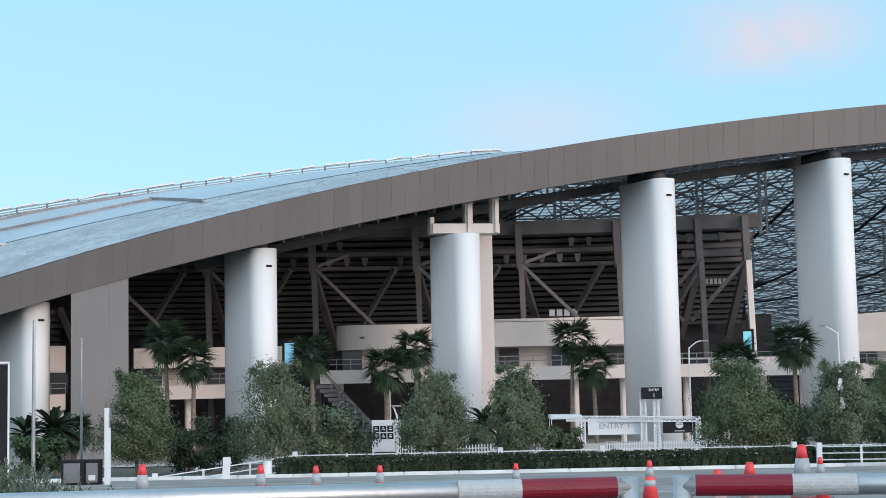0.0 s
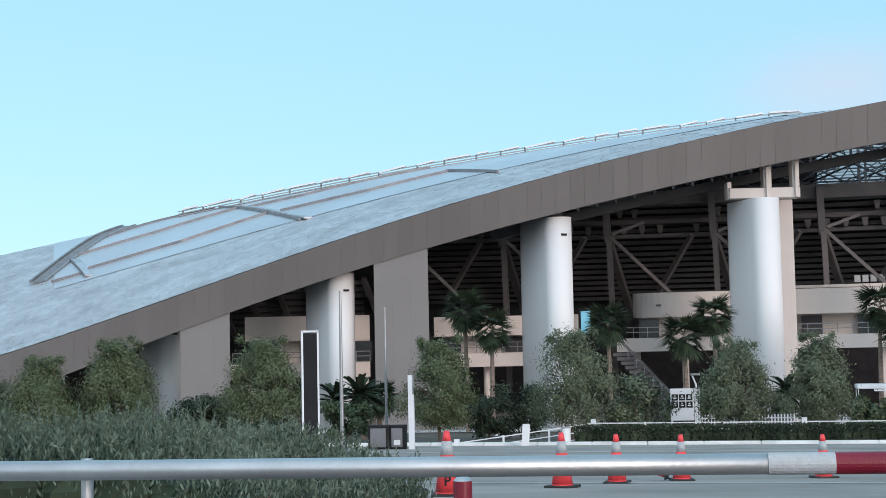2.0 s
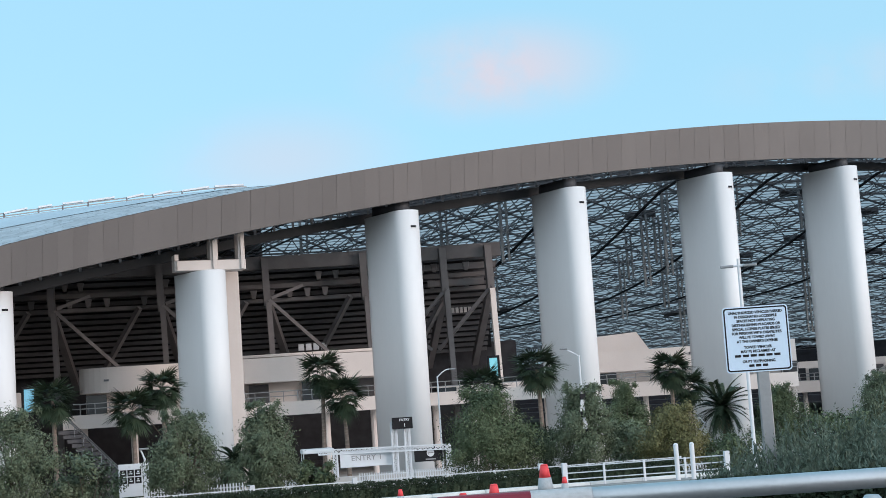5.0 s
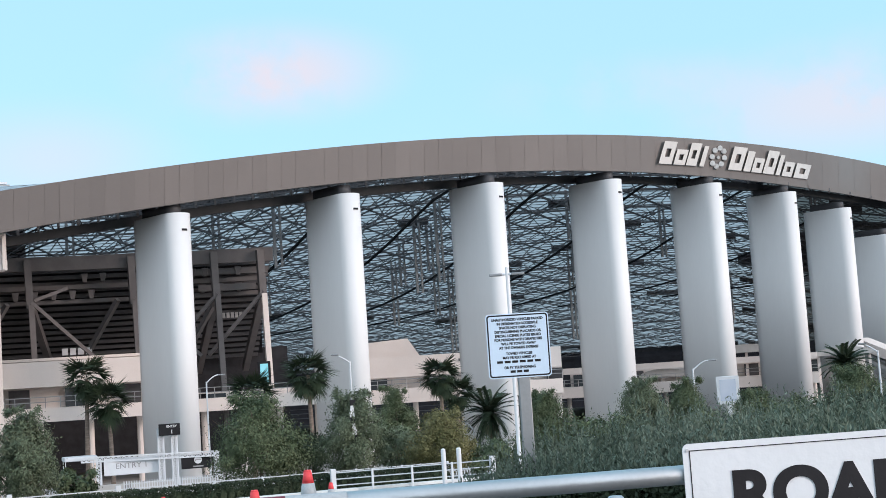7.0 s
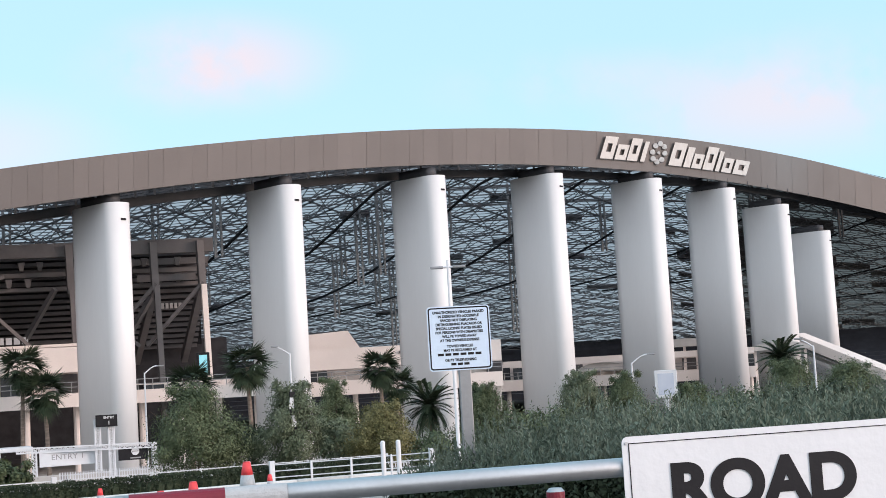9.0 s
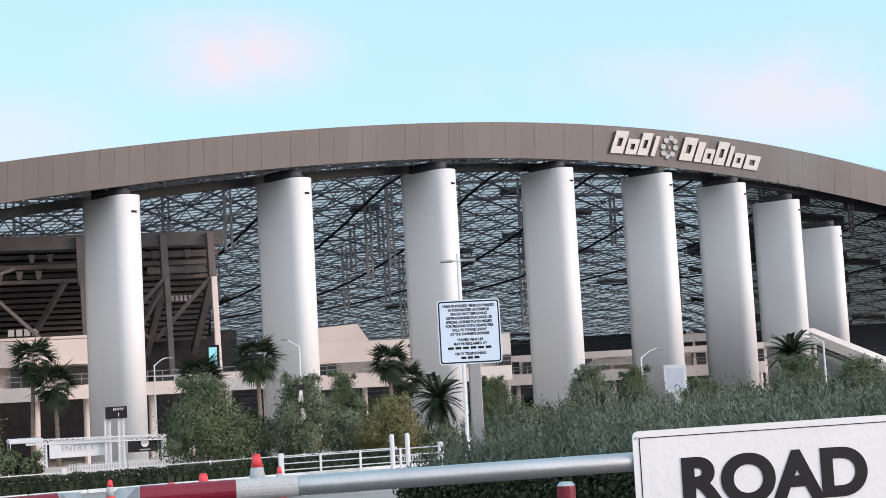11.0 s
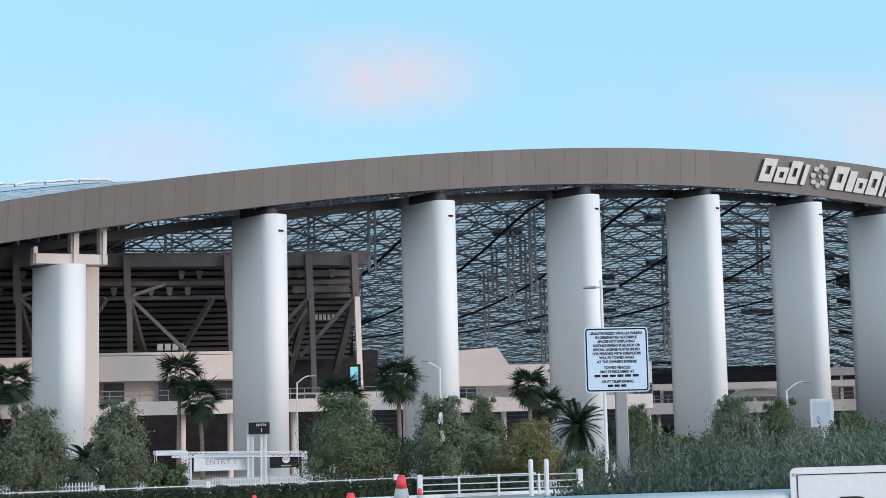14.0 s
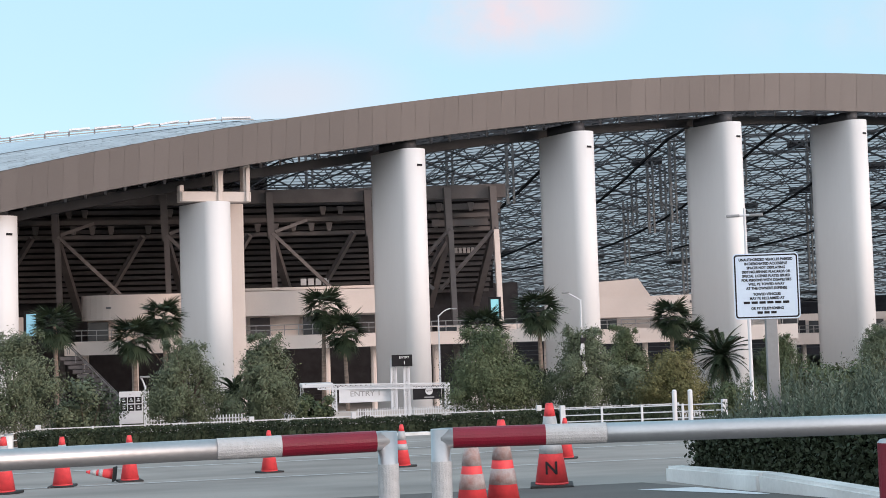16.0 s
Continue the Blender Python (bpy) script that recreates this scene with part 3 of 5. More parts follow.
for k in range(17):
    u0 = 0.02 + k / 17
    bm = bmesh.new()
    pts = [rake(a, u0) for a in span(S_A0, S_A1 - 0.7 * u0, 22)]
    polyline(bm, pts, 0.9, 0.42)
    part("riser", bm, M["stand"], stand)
# sheet behind the risers, coloured dark for the shaded gaps between them
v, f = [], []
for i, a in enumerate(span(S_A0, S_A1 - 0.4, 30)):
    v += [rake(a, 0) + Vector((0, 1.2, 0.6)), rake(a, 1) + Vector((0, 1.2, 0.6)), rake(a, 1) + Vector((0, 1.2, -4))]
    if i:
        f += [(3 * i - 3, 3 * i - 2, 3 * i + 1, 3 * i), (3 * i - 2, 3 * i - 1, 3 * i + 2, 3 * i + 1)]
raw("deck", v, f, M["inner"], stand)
bm = bmesh.new()
arc_wall(bm, S_A0, S_A1 + 0.15, 157.5, el(157.5, 5.45), el(157.5, 6.0), 1.0)
part("top_beam", bm, M["brown_steel"], stand)
for e, w, hh in ((4.78, 0.8, 0.5), (4.22, 0.7, 0.42)):
    bm = bmesh.new()
    r = 160.5
    arc_wall(bm, S_A0, S_A1 - 0.5, r, el(r, e) - hh / 2, el(r, e) + hh / 2, w)
    part("chord", bm, M["brown_steel"], stand)
for e, a_list in ((5.15, [-13.2, -12.6, -9, -8.4, -4.8, -4.2, -0.9, -0.3, 5.2, 5.9, 9.4, 9.9, 11.2]), (4.5, [k * 0.72 - 14 for k in range(36)])):
    for a in a_list:
        if a > 11.6 or (e < 5 and int((a + 20) / 4.2) % 2 == 0 and a % 3 < 1):
            continue
        bm = bmesh.new()
        r = 160.0
        box(bm, -0.38, 0.38, -0.4, 0.4, -0.6, 0.35, 0.05)
        for vv in bm.verts:
            if vv.co.z < 0:
                vv.co.x *= 0.55
        q = bearing(a, r, el(r, e))
        bmesh.ops.rotate(bm, verts=bm.verts, cent=(0, 0, 0), matrix=Matrix.Rotation(-radians(a), 3, "Z"))
        bmesh.ops.translate(bm, verts=bm.verts, vec=q)
        part("bracket", bm, M["brown_steel"], stand)
NODES = [-13.8, -9.6, -5.35, -1.15, 3.05, 7.0, 10.25, 12.1]
for k, a in enumerate(NODES):
    bm = bmesh.new()
    beam(bm, bearing(a, 157.2, el(157.2, 5.9)), bearing(a + 0.05, 157.4, el(157.4, 4.0)), 0.75, 1.0)
    beam(bm, bearing(a + 0.05, 157.4, el(157.4, 4.2)), bearing(a + 0.9 if k < 6 else a - 0.8, 170, el(170, 1.2)), 0.7, 0.9)
    part("raker", bm, M["brown_steel"], stand)
    bm = bmesh.new()
    beam(bm, bearing(a + 0.1, 157.0, el(157, 4.15)), bearing(a + 0.25, 157.0, PAD), 0.6, 0.6)
    part("strut", bm, M["cream"] if k == 7 else M["brown_steel"], stand)
    bm = bmesh.new()
    beam(bm, bearing(a + 0.1, 157.0, el(157, 4.25)), bearing(a + (2.6 if k < 6 else -2.2), 158.5, el(158.5, 1.8)), 0.38, 0.38)
    part("brace", bm, M["brown_steel"], stand)
    if k < 6:
        bm = bmesh.new()
        beam(bm, bearing(a + 3.4, 158, el(158, 4.2)), bearing(a + 2.0, 162, el(162, 1.9)), 0.5, 0.5)
        beam(bm, bearing(a + 0.2, 157.6, el(157.6, 4.3)), bearing(a + 1.5, 158.6, el(158.6, 4.75)), 0.35, 0.35)
        part("brace", bm, M["brown_steel"], stand)
bm = bmesh.new()
arc_wall(bm, 8.6, 12.4, 160, el(160, 5.0), el(160, 5.25), 0.8)
arc_wall(bm, 9.6, 11.9, 159, el(159, 4.35), el(159, 4.6), 0.8)
part("chord", bm, M["brown_steel"], stand)
for k in range(4):
    bm = bmesh.new()
    q = bearing(4.35 + 0.3 * k, 161, el(161, 2.28))
    box(bm, q.x - 0.32, q.x + 0.32, q.y - 0.1, q.y + 0.1, q.z - 0.45, q.z + 0.3, 0.03)
    part("vent_box", bm, M["white"], stand, "small pale box under the stand")

for k in range(5):  # unreadable pale lettering on the risers
    bm = bmesh.new()
    q = bearing(10.55 + 0.17 * k, 160.5, el(160.5, 3.35))
    box(bm, q.x - 0.17, q.x + 0.17, q.y - 0.1, q.y + 0.05, q.z - 0.3, q.z + 0.3, 0.02)
    part("text_bar", bm, M["sign_pale"], stand)
side_stand = thing("side_stand", pose(0, 0, 0), "raked brown stand underside with slanting beams, darkened for shade", "stand")
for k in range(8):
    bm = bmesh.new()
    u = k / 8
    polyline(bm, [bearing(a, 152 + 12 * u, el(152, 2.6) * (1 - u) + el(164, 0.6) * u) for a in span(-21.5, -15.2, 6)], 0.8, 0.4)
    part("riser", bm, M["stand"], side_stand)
for k in range(6):
    bm = bmesh.new()
    a = -21.2 + 1.2 * k
    beam(bm, bearing(a, 151, el(151, 2.7)), bearing(a + 0.9, 163, el(163, 0.3)), 0.5, 0.6)
    part("raker", bm, M["brown_steel"], side_stand)

# rear enclosure, its dark colour standing for the shade inside, and far bowl
encl = thing("concourse_wall", pose(0, 0, 0), "concourse wall set back under the stand, coloured dark for its shade", "wall", kind="structure")
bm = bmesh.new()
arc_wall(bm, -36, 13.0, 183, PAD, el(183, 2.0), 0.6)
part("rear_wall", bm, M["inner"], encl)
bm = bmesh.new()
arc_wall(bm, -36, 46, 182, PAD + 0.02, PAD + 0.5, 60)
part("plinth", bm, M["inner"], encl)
bowl = thing("lower_bowl", pose(0, 0, 0), "dark rows of seats in the far bowl", "stand")
for k in range(14):
    bm = bmesh.new()
    r = 245 + 8 * k
    arc_wall(bm, 9, 46, r, -4 + 0.7 * k, -2.9 + 0.7 * k, 8.2, 30)
    part("tier", bm, M["seats"], bowl)
# closing walls of the bowl, in the same shade-dark colour
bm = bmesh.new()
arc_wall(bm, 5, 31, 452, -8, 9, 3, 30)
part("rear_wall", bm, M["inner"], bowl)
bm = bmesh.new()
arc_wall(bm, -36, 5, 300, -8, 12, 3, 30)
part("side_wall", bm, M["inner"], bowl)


# ---- terraces ----
def railing(parent, a0, a1, r, z, h=1.1, step=0.55):
    for lift in (h, h * 0.55):
        bm = bmesh.new()
        polyline(bm, [bearing(a, r, z + lift) for a in span(a0, a1, max(2, int((a1 - a0) / 1.0)))], 0.08)
        part("handrail", bm, M["grey"], parent)
    n = int((a1 - a0) / step)
    for k in range(n + 1):
        a = a0 + (a1 - a0) * k / max(1, n)
        bm = bmesh.new()
        beam(bm, bearing(a, r, z), bearing(a, r, z + h), 0.07, 0.07)
        part("baluster", bm, M["grey"], parent)


def terrace(label, a0, a1, r, e_top, e_wall, e_deck, e_slab, round_left=False):
    t = thing("terrace", pose(0, 0, 0), label, "terrace", "stadium terraces")
    bm = bmesh.new()
    if round_left:
        arc_wall(bm, a0 + 1.2, a1, r + 2.0, el(r, e_wall), el(r, e_top), 1.2)
        q = bearing(a0 + 1.2, r + 5.0)
        rod(bm, (q.x, q.y, el(r, e_wall)), (q.x, q.y, el(r, e_top)), 3.0, 3.0, 28)
    else:
        arc_wall(bm, a0, a1, r + 2.0, el(r, e_wall), el(r, e_top), 1.2)
    part("parapet", bm, M["cream"], t)
    bm = bmesh.new()
    arc_wall(bm, a0 - 0.6, a1, r, el(r, e_slab), el(r, e_deck), 14.0)
    part("slab", bm, M["cream"], t)
    bm = bmesh.new()
    arc_wall(bm, a0 + 0.3, a1, r + 6.5, el(r, e_deck), el(r, e_wall) + 0.1, 0.4)
    part("rear_wall", bm, M["cream"], t)
    railing(t, a0 - 0.5, a1, r + 0.2, el(r, e_deck))
    n = max(1, int((a1 - a0) / 2.1))
    for k in range(n + 1):
        a = a0 + 0.7 + (a1 - a0 - 1.0) * k / max(1, n)
        bm = bmesh.new()
        q = bearing(a, r + 6.0)
        bmesh.ops.create_cube(bm, size=1)
        bmesh.ops.scale(bm, vec=(2.1, 0.3, (el(r, e_wall) - el(r, e_deck)) * 0.92), verts=bm.verts)
        bmesh.ops.rotate(bm, verts=bm.verts, cent=(0, 0, 0), matrix=Matrix.Rotation(-radians(a), 3, "Z"))
        bmesh.ops.translate(bm, verts=bm.verts, vec=(q.x, q.y, (el(r, e_deck) + el(r, e_wall)) / 2 - 0.05))
        part("opening", bm, M["glass"] if k % 2 == 0 else M["stand"], t, "dark glazed opening")
    for k in range(n + 2):
        a = a0 + 0.2 + (a1 - a0 - 0.4) * k / (n + 1)
        bm = bmesh.new()
        q = bearing(a, r + 3.0)
        rod(bm, (q.x, q.y, PAD), (q.x, q.y, el(r, e_slab)), 0.35, 0.35, 10)
        part("pillar", bm, M["cream"], t)
    return t


main = terrace("cream rendered terrace block with a rounded end and railing", -4.45, 9.2, 147.5, 1.95, 0.95, 0.12, -0.42, True)
low = terrace("low grey-cream terrace wall behind the columns", -12.4, -6.3, 149, 1.15, 0.35, -0.35, -0.9)
left = terrace("cream terrace with railing beside the clad piers", -20.0, -15.0, 147, 1.3, 0.3, -0.6, -1.2)
mid = terrace("terrace deck with railing under the stand's corner", 9.4, 15.8, 150, 0.35, 0.3, 0.1, -0.42)
far_t = terrace("long pink-cream terrace block beyond the columns", 15.9, 24.0, 172, 1.28, 0.45, -0.02, -0.6)
far_u = terrace("low terrace with pale pillars beyond the columns", 24.0, 34.0, 212, 0.35, 0.1, -0.42, -0.85)
bm = bmesh.new()
v = [bearing(15.6, 177, el(177, 1.2)), bearing(18.35, 177, el(177, 1.2)), bearing(17.85, 177, el(177, 1.98)), bearing(15.6, 177, el(177, 1.85))]
v += [w + Vector((1.5, 6, 0)) for w in v]
raw("stair_head", v, [(0, 1, 2, 3), (4, 7, 6, 5), (0, 4, 5, 1), (1, 5, 6, 2), (2, 6, 7, 3), (3, 7, 4, 0)], M["cream"], far_t)
bm = bmesh.new()
arc_wall(bm, 2.0, 7.2, 151.0, el(151, 1.95), el(151, 2.06), 3.0)
part("parapet_cap", bm, M["cream"], main)
for a in (-3.35, -1.9, 1.9):
    bm = bmesh.new()
    q = bearing(a, 149.3, el(149, 1.42))
    box(bm, q.x - 0.25, q.x + 0.25, q.y - 0.12, q.y + 0.3, q.z - 0.1, q.z + 0.1, 0.02)
    part("wall_light", bm, M["steel"], main)
for k in range(9):  # unreadable small lettering on the long block
    bm = bmesh.new()
    q = bearing(19.9 + 0.13 * k, 173.9, el(172, 1.0))
    box(bm, q.x - 0.11, q.x + 0.11, q.y - 0.1, q.y + 0.05, q.z - 0.16, q.z + 0.16)
    part("text_bar", bm, M["stand"], far_t)
# stair from the terrace down to the forecourt
st = thing("outdoor_stair", pose(0, 0, 0), "pale concrete outdoor stair with steel railing", "stair")
A, B = bearing(-4.9, 143.5, el(147, -0.35)), bearing(-2.3, 138.5, PAD)
n = 16
for k in range(n):
    p = A.lerp(B, (k + 0.5) / n)
    bm = bmesh.new()
    box(bm, p.x - 0.9, p.x + 0.9, p.y - 1.2, p.y + 1.2, p.z - 0.35, p.z)
    part("step", bm, M["stand"], st)
for dy in (-1.2, 1.2):
    bm = bmesh.new()
    beam(bm, A + Vector((0, dy, 1.0)), B + Vector((0, dy, 1.0)), 0.09, 0.09)
    for k in range(9):
        p = A.lerp(B, k / 8) + Vector((0, dy, 0))
        beam(bm, p, p + Vector((0, 0, 1.0)), 0.06, 0.06)
    part("stair_rail", bm, M["grey"], st)
st = thing("ramp_bridge", pose(0, 0, 0), "pale covered stair bridge sloping down beside the columns", "stair")
A, B = bearing(35.7, 231, el(231, 0.6)), bearing(40.5, 214, el(214, -1.75))
for dz, hh, mt in ((0.0, 1.5, "cream"), (-2.2, 0.5, "concrete"), (-1.2, 0.16, "grey")):
    bm = bmesh.new()
    beam(bm, A + Vector((0, 0, dz)), B + Vector((0, 0, dz)), 2.6, hh)
    part("stringer", bm, M[mt], st)
for k in range(14):
    bm = bmesh.new()
    p = A.lerp(B, k / 13)
    beam(bm, p + Vector((0, -1.3, -2.0)), p + Vector((0, -1.3, 0)), 0.12, 0.12)
    part("baluster", bm, M["grey"], st)
# far pale curved hall roofs seen low between the columns
for a, w, e in ((31.3, 1.5, 0.95), (35.0, 1.2, 0.6), (28.0, 1.0, 0.2)):
    p = bearing(a, 215, 0)
    t = thing("pavilion", pose(p.x, p.y, PAD, 0, 0, -a), "pale low pavilion roof among the columns", "pavilion")
    bm = bmesh.new()
    ww = 215 * radians(w)
    out = [(-ww, 0), (ww, 0)] + [(ww * math.cos(math.pi * k / 10), 1.2 * math.sin(math.pi * k / 10)) for k in range(1, 10)]
    top = el(215, e) - PAD
    fr = [bm.verts.new((x, 0, top - 1.6 + z)) for x, z in out]
    bk = [bm.verts.new((x, 8, top - 1.6 + z)) for x, z in out]
    bm.faces.new(fr)
    bm.faces.new(bk[::-1])
    for i in range(len(out)):
        bm.faces.new((fr[i - 1], bk[i - 1], bk[i], fr[i]))
    bmesh.ops.recalc_face_normals(bm, faces=bm.faces[:])
    part("roof", bm, M["concrete"], t)
    for x in (-ww * 0.8, 0, ww * 0.8):
        bm = bmesh.new()
        box(bm, x - 0.2, x + 0.2, 1, 1.4, 0, top - 1.6)
        part("post", bm, M["cream"], t)

# brand sign on the band: plain slanted shapes, no lettering
sign = thing("roof_sign", pose(0, 0, 0), "raised silvery slanted shapes of a sign on the roof band", "sign")


def band_point(a, u, out):
    """A point on the band: u 0 at its foot, 1 at its top, pushed out from it."""
    z = edge_bot(a) * (1 - u) + edge_top(a) * u
    return bearing(a - 0.08 * (1 - u), edge_r(a) + 0.9 * (1 - u) - out, z)


M["sign"] = material("sign_silver", (0.62, 0.60, 0.58), 0.4, metal=0.2, vary=0.1)
SHAPES = [(28.80, 0.50, 0.24, 0.86), (29.35, 0.44, 0.24, 0.66), (29.82, 0.40, 0.24, 0.86), (30.23, 0.16, 0.24, 0.80), (31.52, 0.50, 0.22, 0.86), (31.98, 0.26, 0.22, 0.78), (32.35, 0.38, 0.22, 0.62),
          (32.80, 0.40, 0.22, 0.86), (33.16, 0.15, 0.22, 0.78), (33.50, 0.36, 0.22, 0.62), (34.02, 0.52, 0.22, 0.62)]
for a, w, u0, u1 in SHAPES:
    v = []
    for out in (0.15, 0.75):
        for aa, uu in ((a - w / 2, u0), (a + w / 2, u0), (a + w / 2, u1), (a - w / 2, u1)):
            v.append(band_point(aa + (uu - u0) * 0.45, uu, out))
    # hollow shape: a frame of four bars
    cen = [sum((v[4 * o + i] for i in range(4)), Vector()) / 4 for o in (0, 1)]
    hole = w > 0.3
    if hole:
        vv = v + [v[i].lerp(cen[i // 4], 0.62) for i in range(8)]
        fc = []
        for i in range(4):
            j = (i + 1) % 4
            fc += [(4 + i, 4 + j, 12 + j, 12 + i), (i, j, 4 + j, 4 + i), (8 + i, 12 + i, 12 + j, 8 + j), (i, 8 + i, 8 + j, j)]
        raw("sign_shape", vv, fc, M["sign"], sign)
    else:
        raw("sign_shape", v, [(4, 5, 6, 7), (0, 1, 5, 4), (1, 2, 6, 5), (2, 3, 7, 6), (3, 0, 4, 7), (0, 3, 2, 1)], M["sign"], sign)
for k in range(8):
    ang = 2 * math.pi * k / 8
    a, u = 30.9 + 0.24 * math.cos(ang) + 0.08 * math.sin(ang), 0.53 + 0.25 * math.sin(ang)
    bm = bmesh.new()
    rod(bm, band_point(a, u, 0.1), band_point(a, u, 0.75), 0.36, 0.34, 14)
    part("sign_dot", bm, M["sign"], sign)
bm = bmesh.new()
rod(bm, band_point(30.9, 0.53, 0.1), band_point(30.9, 0.53, 0.6), 0.2, 0.2, 14)
part("sign_dot", bm, M["sign"], sign)


# ---- planting ----
def leaf_cloud(rng, centres, spread, count, size, mat_name, name, droop=0.0, parent=None):
    """Many small leaves gathered in clumps round the given centres."""
    c = np.array(centres)
    pick = rng.integers(0, len(c), count)
    s = np.array(spread)[pick][:, None]
    pos = c[pick] + rng.normal(0, 1, (count, 3)) * s * np.array([0.55, 0.55, 0.5])
    mid = c.mean(0)
    out = (pos - c[pick]) / s + 1.3 * (pos - mid) / np.linalg.norm(pos - mid, axis=1)[:, None] + np.array([0, 0, 0.5])
    face = out / np.linalg.norm(out, axis=1)[:, None] + rng.normal(0, 0.42, (count, 3))
    ax = np.cross(face, rng.normal(0, 1, (count, 3)) + np.array([droop, -droop, 0]))
    ax /= np.linalg.norm(ax, axis=1)[:, None]
    side = np.cross(ax, face)
    side /= np.linalg.norm(side, axis=1)[:, None]
    ln = size * rng.uniform(0.6, 1.4, (count, 1))
    w = ln * (0.2 if droop > 0.5 else 0.34)
    quads = np.stack([pos, pos + ax * ln * 0.5 + side * w, pos + ax * ln, pos + ax * ln * 0.5 - side * w], 1).reshape(-1, 3)
    faces = np.arange(count * 4).reshape(-1, 4)
    me = bpy.data.meshes.new(name)
    me.from_pydata(quads.tolist(), [], faces.tolist())
    me.materials.append(M[mat_name])
    ob = new(name, me)
    ob.parent = parent
    return ob


def tree(name, place, height, width, leaf, label, seed, droop=0.3, leaves=5200, group="young trees along the street"):
    """Trunk with limbs and a ragged crown that reaches low."""
    rng = np.random.default_rng(seed)
    t = thing(name, pose(*place), label, "tree", group)
    bm = bmesh.new()
    fork = height * 0.3
    lean = Vector((rng.uniform(-0.2, 0.2), rng.uniform(-0.2, 0.2), fork))
    rod(bm, (0, 0, -0.15), lean, 0.10, 0.075, 8)
    centres, spread = [], []
    for k in range(11):
        a = 2 * math.pi * k / 11 * 2.4 + rng.uniform(-0.3, 0.3)
        out = width * 0.5 * rng.uniform(0.35, 0.85)
        top = Vector((out * math.cos(a), out * math.sin(a), height * rng.uniform(0.42, 0.9)))
        mid = lean.lerp(top, 0.5) + Vector((0, 0, height * 0.06))
        rod(bm, lean, mid, 0.05, 0.03, 5)
        rod(bm, mid, top, 0.03, 0.012, 5)
    rod(bm, lean, (lean.x, lean.y, height * 0.9), 0.06, 0.015, 6)
    part("trunk", bm, M["bark"], t)
    n = 120
    for k in range(n):
        u = rng.uniform(0, 1)
        z = height * (0.2 + 0.74 * u)
        prof = min(1.0, 0.55 + 1.9 * u) * max(0.0, 1.0 - u) ** 0.5 * 1.12
        r = width * 0.5 * prof * math.sqrt(rng.uniform(0.12, 1.0)) * rng.uniform(0.8, 1.12)
        a = rng.uniform(0, 2 * math.pi)
        centres.append((r * math.cos(a), r * math.sin(a), z))
        spread.append(width * rng.uniform(0.075, 0.13))
    for k in range(6):  # stray sprigs at the top
        a = rng.uniform(0, 2 * math.pi)
        centres.append((width * 0.22 * math.cos(a), width * 0.22 * math.sin(a), height * rng.uniform(0.93, 1.02)))
        spread.append(width * 0.045)
    leaf_cloud(rng, centres, spread, leaves, 0.13 if droop > 0.5 else 0.095, leaf, "crown", droop, t)
    return t


TREES = [  # bearing, distance, elevation of the top, spread in degrees, leaf
    (-12.24, 71, 0.20, 3.6, "leaf"), (-6.91, 70, 0.42, 3.9, "leaf_pale"), (-0.44, 70, -0.05, 3.3, "leaf_pale"), (2.76, 70, 0.1, 2.9, "leaf_pale"),
    (11.73, 71, 0.0, 4.4, "leaf"), (15.5, 72, 0.0, 3.1, "leaf_pale"), (-24.97, 72, 0.45, 3.5, "leaf"), (-27.9, 72, -0.25, 3.3, "leaf"),
    (-19.36, 71, 0.38, 3.8, "leaf"), (19.04, 74, -1.05, 3.0, "leaf_yellow"), (17.2, 92, 0.05, 2.3, "leaf"), (23.3, 95, -0.5, 2.5, "leaf"),
    (27.1, 88, -0.25, 2.6, "leaf_pale"), (28.9, 92, -0.45, 2.4, "leaf"), (37.6, 90, -0.6, 3.4, "leaf"), (-30.6, 76, 0.2, 3.6, "leaf"), (31.5, 98, -1.0, 2.4, "leaf"), (35.3, 100, -0.35, 3.0, "leaf"),
]
for k, (az, r, e_top, w, leaf) in enumerate(TREES):
    p = bearing(az, r)
    g = ground_z(p.y)
    h = EYE + r * math.tan(radians(e_top)) - g
    word = {"leaf": "dense dark green", "leaf_pale": "airy pale green drooping", "leaf_yellow": "yellowing green"}[leaf]
    tree("tree", (p.x, p.y, g), h, r * radians(w), leaf, f"young {word} tree standing behind the street fence", 11 + k, 0.9 if leaf == "leaf_pale" else 0.25,
         36000 if leaf == "leaf" else 27000)

SHRUBS = [(-4.25, 72, -1.3, 2.9, "leaf_pale"), (4.6, 74, -2.25, 1.5, "leaf"), (-2.2, 84, -2.0, 2.2, "leaf"), (0.9, 84, -2.0, 1.6, "leaf_pale"), (-8.9, 84, -1.6, 2.2, "hedge"),
          (17.6, 80, -1.5, 2.2, "leaf_pale"), (-22.2, 82, -1.9, 2.0, "hedge"), (-21.2, 95, -1.8, 2.2, "hedge"), (-16.0, 78, -2.2, 1.8, "leaf"), (13.5, 84, -1.6, 2.0, "hedge"),
          (21.0, 80, -2.4, 2.2, "leaf"), (-10.4, 80, -2.2, 1.8, "hedge"), (33.0, 80, -1.4, 3.0, "leaf"), (36.0, 78, -1.2, 3.0, "hedge"), (25.3, 80, -1.6, 2.4, "leaf")]
